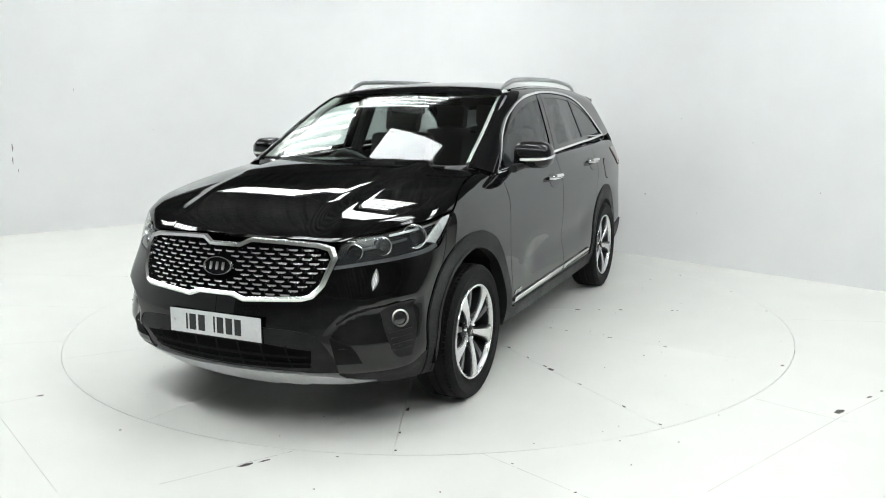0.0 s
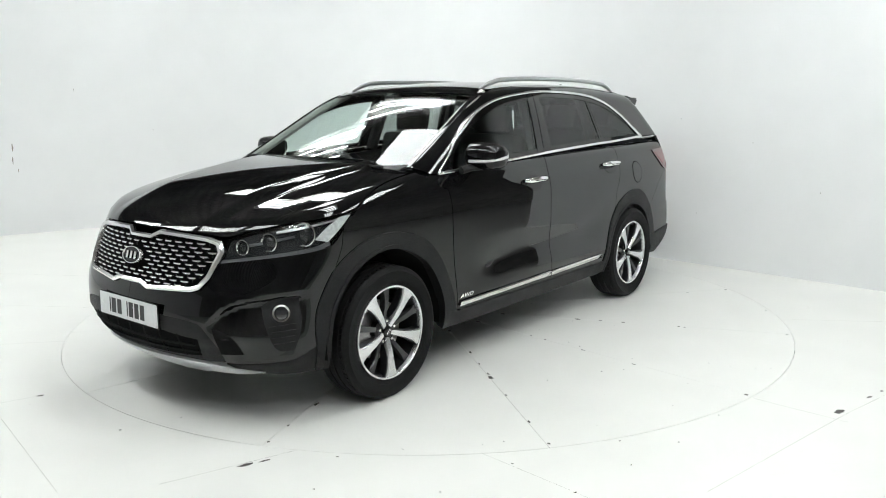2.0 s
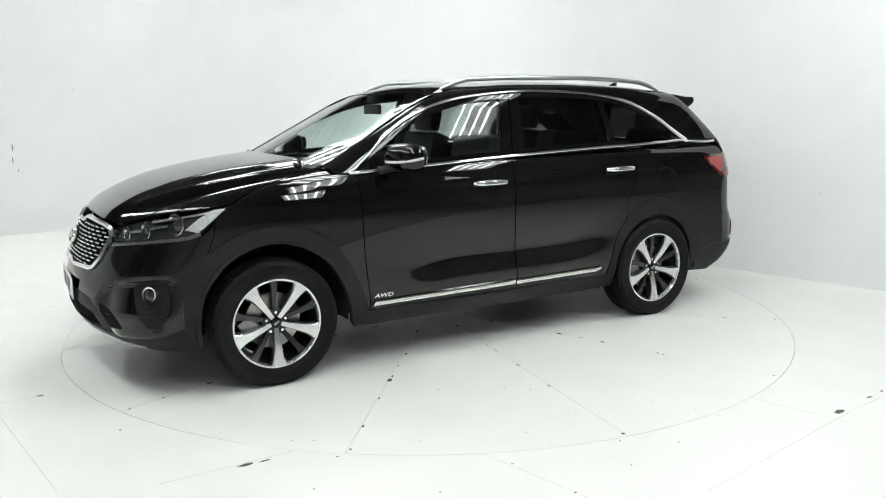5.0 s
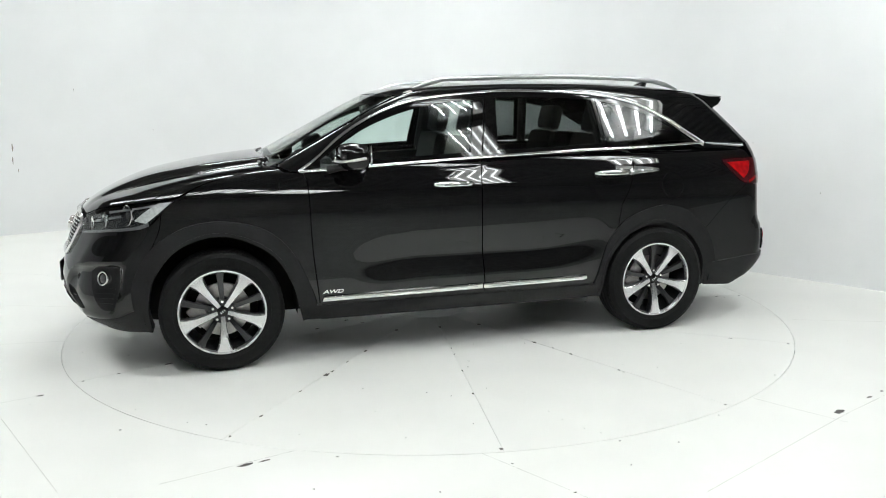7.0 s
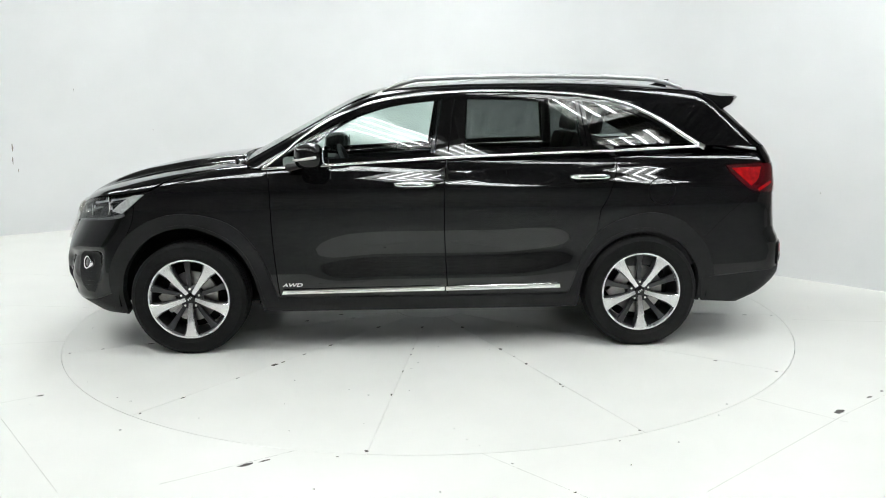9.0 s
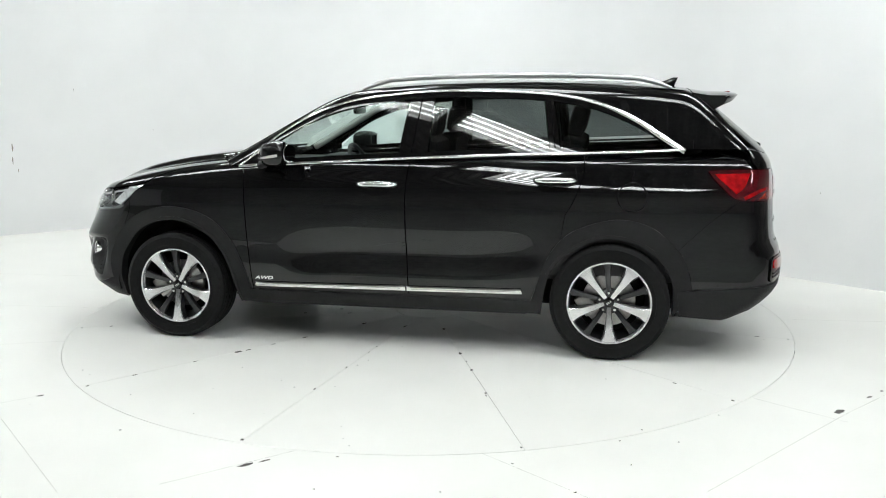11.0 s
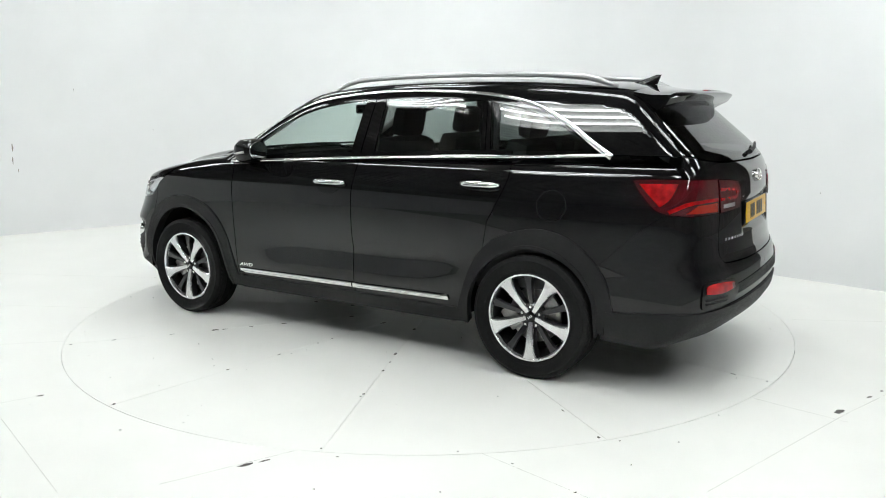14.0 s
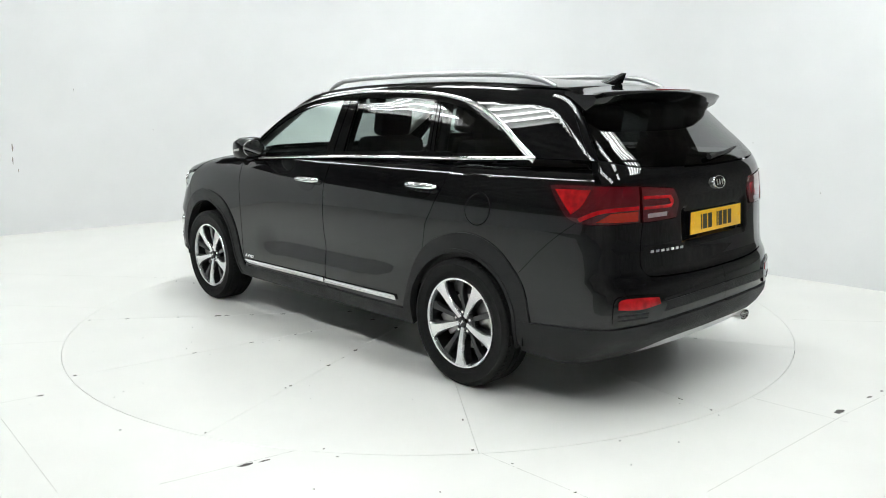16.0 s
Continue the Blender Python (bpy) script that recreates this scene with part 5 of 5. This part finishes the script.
FLAKES = ((52.2, 1.552, 0.022, 1.9), (52.4, 1.49, 0.008, 3.0), (52.8, 1.085, 0.012, 2.0), (52.4, 1.31, 0.006, 3.5), (52.2, 1.83, 0.005, 4.0), (52.2, 2.19, 0.007, 3.0), (52.3, 2.445, 0.008, 1.2),
          (112.0, 1.090, 0.017, 1.6), (112.0, 1.405, 0.010, 1.7), (111.8, 1.778, 0.011, 1.3), (111.6, 1.815, 0.006, 1.4), (111.8, 2.455, 0.009, 1.3), (112.2, 1.25, 0.005, 3.0),
          (82.2, 0.980, 0.006, 1.6), (82.2, 1.10, 0.007, 1.4), (81.8, 1.772, 0.006, 2.4), (81.9, 2.455, 0.013, 1.1), (82.0, 1.40, 0.005, 4.0), (62.1, 1.697, 0.005, 1.0),
          (22.5, 1.964, 0.012, 2.2), (22.2, 2.249, 0.006, 2.5), (22.2, 2.44, 0.008, 1.3), (17.6, 0.924, 0.012, 1.6), (10.8, 0.666, 0.015, 1.5), (141.4, 2.108, 0.005, 3.0), (141.5, 2.45, 0.009, 1.4),
          (126.0, 2.457, 0.006, 1.2), (171.7, 2.267, 0.005, 4.0), (171.7, 2.453, 0.007, 1.4), (172, 1.2, 0.007, 2.0), (201.6, 1.9, 0.006, 3.0), (292, 1.6, 0.010, 2.0), (322, 1.5, 0.012, 2.0), (352, 1.4, 0.010, 2.0), (82, 0.5, 0.012, 2.5), (52, 0.6, 0.012, 2.0), (22, 0.6, 0.010, 2.0), (112, 0.55, 0.013, 2.0))
for ang, r, size, st in FLAKES:
    chip(r * math.cos(radians(ang)), r * math.sin(radians(ang)), size * 0.8, radians(ang), st, turntable)
for k in range(60):
    r, a = TABLE_R * math.sqrt(rng.random()) * 0.98, rng.random() * 2 * math.pi
    chip(r * math.cos(a), r * math.sin(a), rng.uniform(0.0010, 0.0026), rng.random() * 6, rng.uniform(1, 2.5), turntable)

# ---- the studio: floor, white walls, hall behind ----
LEFT_DIR, RIGHT_DIR = Vector((1.29, 0.85, 0)).normalized(), Vector((1.69, -1.79, 0)).normalized()
hole = [((TABLE_R + 0.0012) * math.cos(a), (TABLE_R + 0.0012) * math.sin(a)) for a in np.linspace(0, 2 * math.pi, 97)[:-1]]
bm = bmesh.new()
ring0 = [bm.verts.new((x, y, 0)) for x, y in hole]
ring1 = []
for x, y in hole:
    k = 11.0 / max(abs(x), abs(y))
    ring1.append(bm.verts.new((x * k, y * k, 0)))
ring2 = [bm.verts.new((x, y, -0.03)) for x, y in hole]
for i in range(96):
    j = (i + 1) % 96
    bm.faces.new((ring0[i], ring1[i], ring1[j], ring0[j]))
    bm.faces.new((ring0[i], ring0[j], ring2[j], ring2[i]))
floor = tagged(solid("floor", bm, FLOOR_PAINT, None, "white-painted studio floor with chipped joints", 30), category="floor", kind="structure")
def seam(a, b, w=0.0014):
    a, b = Vector((*a, 0)), Vector((*b, 0))
    d = (b - a).normalized()
    n = Vector((-d.y, d.x, 0)) * w / 2
    bm = bmesh.new()
    k = max(2, int((b - a).length / 0.05))
    left, right = [], []
    for i in range(k + 1):
        p = a + (b - a) * i / k
        wob = rng.uniform(0.5, 1.4)
        left.append(bm.verts.new((p + n * wob) + Vector((0, 0, 0.0008))))
        right.append(bm.verts.new((p - n * wob) + Vector((0, 0, 0.0008))))
    for i in range(k):
        bm.faces.new((left[i], left[i + 1], right[i + 1], right[i]))
    return solid("floor_joint", bm, GROOVE, floor, "", 0)
FLOOR_SEAMS = [((-2.30, -1.86), (-2.07, -1.70)), ((-2.12, -2.00), (-1.49, -2.77)), ((-1.10, -2.72), (-0.60, -2.42)), ((1.65, -1.87), (1.98, -2.20)), ((1.08, -2.85), (2.02, -2.10)), ((2.02, -2.10), (2.9, -1.46)), ((0.22, -2.48), (0.90, -3.20)), ((-3.6, 0.3), (-2.48, 0.13)), ((-3.6, -0.9), (-2.38, -0.72)), ((2.45, -0.4), (3.9, -0.6)), ((-4.4, 1.5), (-2.2, 1.15))]
for a, b in FLOOR_SEAMS:
    seam(a, b)
for x, y, size, ang, st in ((2.00, -2.07, 0.018, 0.7, 1.7), (2.03, -2.055, 0.008, 0.7, 2.5), (-0.79, -2.555, 0.013, 0.5, 2.8), (-0.72, -2.52, 0.006, 0.5, 4.0), (-2.07, -1.705, 0.008, 0.5, 2.0), (2.26, -1.88, 0.007, 0.6, 3.0), (2.37, -1.80, 0.006, 0.6, 2.0), (-1.47, -2.17, 0.005, 0.2, 1.4), (-0.41, -2.49, 0.004, 0.0, 1.5), (-0.47, -2.78, 0.004, 0.0, 1.5), (0.03, -2.82, 0.004, 0.0, 1.3), (0.85, -2.37, 0.004, 0.3, 1.3), (1.11, -2.39, 0.004, 0.3, 1.3), (0.84, -2.61, 0.004, 0.3, 1.3), (0.34, -2.58, 0.004, 0.3, 1.3), (0.56, -2.84, 0.004, 0.4, 1.6), (1.40, -2.09, 0.004, 0.3, 1.3)):
    chip(x, y, size, ang, st, floor)
for k in range(40):
    x, y = rng.uniform(-4, 4), rng.uniform(-3.2, 3)
    if math.hypot(x, y) > TABLE_R + 0.05 and x + y < 3.9:
        chip(x, y, rng.uniform(0.0010, 0.0026), rng.random() * 6, rng.uniform(1, 2.5), floor)

# the white wall runs straight, round a wide corner and straight on
def wall_line():
    left0, left1 = Vector((-3.80, 4.44, 0)) - LEFT_DIR * 4.6, Vector((-3.80, 4.44, 0)) + LEFT_DIR * 0.9
    right1, right0 = Vector((1.95, 2.15, 0)) + RIGHT_DIR * 2.65, Vector((1.95, 2.15, 0)) - RIGHT_DIR * 3.0
    pts = [Vector(p) for p in ((-8.9, -6.8, 0), (-8.9, -4.0, 0), (-8.9, -1.0, 0), (-8.85, 0.2, 0), (-8.6, 0.95, 0), (-8.2, 1.5, 0))]
    pts += [left0.lerp(left1, t) for t in np.linspace(0, 1, 8)]
    c1, c2 = left1 + LEFT_DIR * 1.3, right0 - RIGHT_DIR * 1.3
    for t in (k / 21 for k in range(1, 21)):
        pts.append((1 - t) ** 3 * left1 + 3 * (1 - t) ** 2 * t * c1 + 3 * (1 - t) * t * t * c2 + t ** 3 * right0)
    return pts + [right0.lerp(right1, t) for t in np.linspace(0, 1, 10)]
line = wall_line()
WALL_H = 2.95
bm = bmesh.new()
cols = []
for i, p in enumerate(line):
    d = (line[min(i + 1, len(line) - 1)] - line[max(i - 1, 0)]).normalized()
    n = Vector((-d.y, d.x, 0)) * 0.12
    cols.append([bm.verts.new(p), bm.verts.new(p + Vector((0, 0, WALL_H))), bm.verts.new(p + n + Vector((0, 0, WALL_H))), bm.verts.new(p + n)])
for a, b in zip(cols, cols[1:]):
    for k in range(4):
        bm.faces.new((a[k], a[(k + 1) % 4], b[(k + 1) % 4], b[k]))
bm.faces.new(cols[0])
bm.faces.new(cols[-1][::-1])
tagged(solid("wall_studio", bm, WALL_PAINT, None, "white-painted studio wall with a rounded corner", 30), category="wall", kind="structure")
# scuffs on the white wall
for base, d, marks in ((Vector((-3.80, 4.44, 0)), LEFT_DIR, ((-1.32, 1.03, 0.010, 0.06), (-1.33, 0.88, 0.006, 0.05), (-1.28, 0.76, 0.005, 0.03), (-0.6, 1.7, 0.004, 0.02), (0.3, 1.2, 0.004, 0.015))),
                       (Vector((1.95, 2.15, 0)), RIGHT_DIR, ((0.25, 0.62, 0.006, 0.010), (0.8, 0.48, 0.005, 0.006), (1.3, 1.15, 0.004, 0.012), (1.9, 0.75, 0.005, 0.008), (0.6, 1.35, 0.003, 0.010)))):
    n = Vector((d.y, -d.x, 0))
    for along, up, w, h in marks:
        p = base + d * along + n * 0.0015
        bm = bmesh.new()
        ring = [bm.verts.new(p + d * (w * math.cos(a) * rng.uniform(0.5, 1)) + Vector((0, 0, up + h * math.sin(a) * rng.uniform(0.6, 1)))) for a in np.linspace(0, 2 * math.pi, 12)[:-1]]
        bm.faces.new(ring)
        tagged(solid("wall_scuff", bm, GROOVE, bpy.data.objects["wall_studio"], "", 0))
# hall around
tagged(box("hall_floor", (0, -7.55, 0.002), (22.0, 6.9, 0.008), HALL_FLOOR, bevel=0), "bare grey floor of the hall", "floor", kind="structure")
for name, c, s in (("wall_south", (0, -11.06, 3.0), (22.3, 0.12, 6.0)), ("wall_north", (0, 11.06, 3.0), (22.3, 0.12, 6.0)), ("wall_west", (-11.06, 0, 3.0), (0.12, 22.0, 6.0)), ("wall_east", (11.06, 0, 3.0), (0.12, 22.0, 6.0))):
    tagged(box(name, c, s, HALL_WALL, bevel=0), "dull plain hall wall", "wall", kind="structure")
bm = bmesh.new()
prev = None
for k in range(0, 265):
    x = -11 + k * 22 / 264
    z = 5.6 + (0.04 if k % 4 in (1, 2) else 0.0)
    cur = [bm.verts.new((x, -11, z)), bm.verts.new((x, 11, z))]
    if prev:
        bm.faces.new((prev[0], prev[1], cur[1], cur[0]))
    prev = cur
tagged(solid("ceiling", bm, ROOFING, None, "dark corrugated roof sheeting over the hall", 20), category="ceiling", kind="structure")

# ---- lamps: banks of four tubes, and flat lit panels ----
def tube_bank(length, gap):
    b = empty("ceiling_light", "bank of four lit fluorescent tubes on a white tray", "ceiling light", "tube banks round the turntable")
    box("lamp_tray", (0, 0, 0.06), (length + 0.1, gap * 3 + 0.2, 0.05), LAMP_BODY, b)
    for k in (-1, 1):
        box("tray_lip", (0, k * (gap * 1.5 + 0.11), -0.005), (length + 0.1, 0.012, 0.17), LAMP_BODY, b, bevel=0)
        box("tray_end", (k * (length / 2 + 0.056), 0, -0.005), (0.012, gap * 3 + 0.2, 0.17), LAMP_BODY, b, bevel=0)
        box("hanging_rod", (k * 0.6, 0, 0.675), (0.012, 0.012, 1.18), LAMP_BODY, b, bevel=0)
    for k in range(4):
        bm = bmesh.new()
        bmesh.ops.create_cone(bm, cap_ends=True, segments=6, radius1=0.02, radius2=0.02, depth=length)
        bmesh.ops.transform(bm, matrix=pose(0, (k - 1.5) * gap, 0, 0, 90, 0), verts=bm.verts)
        solid("tube", bm, TUBE, b)
    return b
bank = tube_bank(1.9, 0.17)
LAMP_Z = 4.35
ALONG, ACROSS = Vector((0.707, -0.707, 0)), Vector((0.707, 0.707, 0))
# the bank at (-5.6, -3.4) is an added, unseen one to brighten the left wall
BANKS = [(-3.8, -3.7), (-1.4, -3.8), (0.9, -3.8), (3.2, -3.8), (5.4, -3.6), (-5.6, -3.4), (-3.9, 0.3), (1.2, -0.6), (3.5, -0.85), (6.0, -1.0), (-2.4, 1.0), (2.7, 1.5), (5.0, 1.5)]
def lamp_pose(a, w):
    p = ALONG * a + ACROSS * w
    return pose(p.x, p.y, LAMP_Z, 0, 0, -45)
bank.matrix_basis = lamp_pose(*BANKS[0])
for a, w in BANKS[1:]:
    copy_thing(bank, lamp_pose(a, w))
soft = empty("ceiling_panel", "flat lit diffuser panel hung over the turntable", "ceiling light")
box("diffuser", (0, 0, 0), (1.15, 0.62, 0.02), LIT_PANEL, soft)
box("panel_tray", (0, 0, 0.05), (1.21, 0.68, 0.06), LAMP_BODY, soft)
for k in (-0.5, 0.5):
    box("hanging_rod", (k, 0, 0.675), (0.012, 0.012, 1.19), LAMP_BODY, soft, bevel=0)
soft.matrix_basis = pose(-0.88, 0.95, LAMP_Z, 0, 0, -45)


def motions():
    """The table turns steadily and carries the car."""
    rows_table, rows_car = [], []
    for k in range(33):
        t = k * 0.5
        a = 244.02 - 6.957 * t
        rows_table.append((t, pose(0, 0, 0, 0, 0, a)))
        rows_car.append((t, pose(0, 0, 0, 0, 0, a) @ pose(0.102, 0.089, 0.0)))
    walk(turntable, rows_table)
    walk(car, rows_car)


motions()
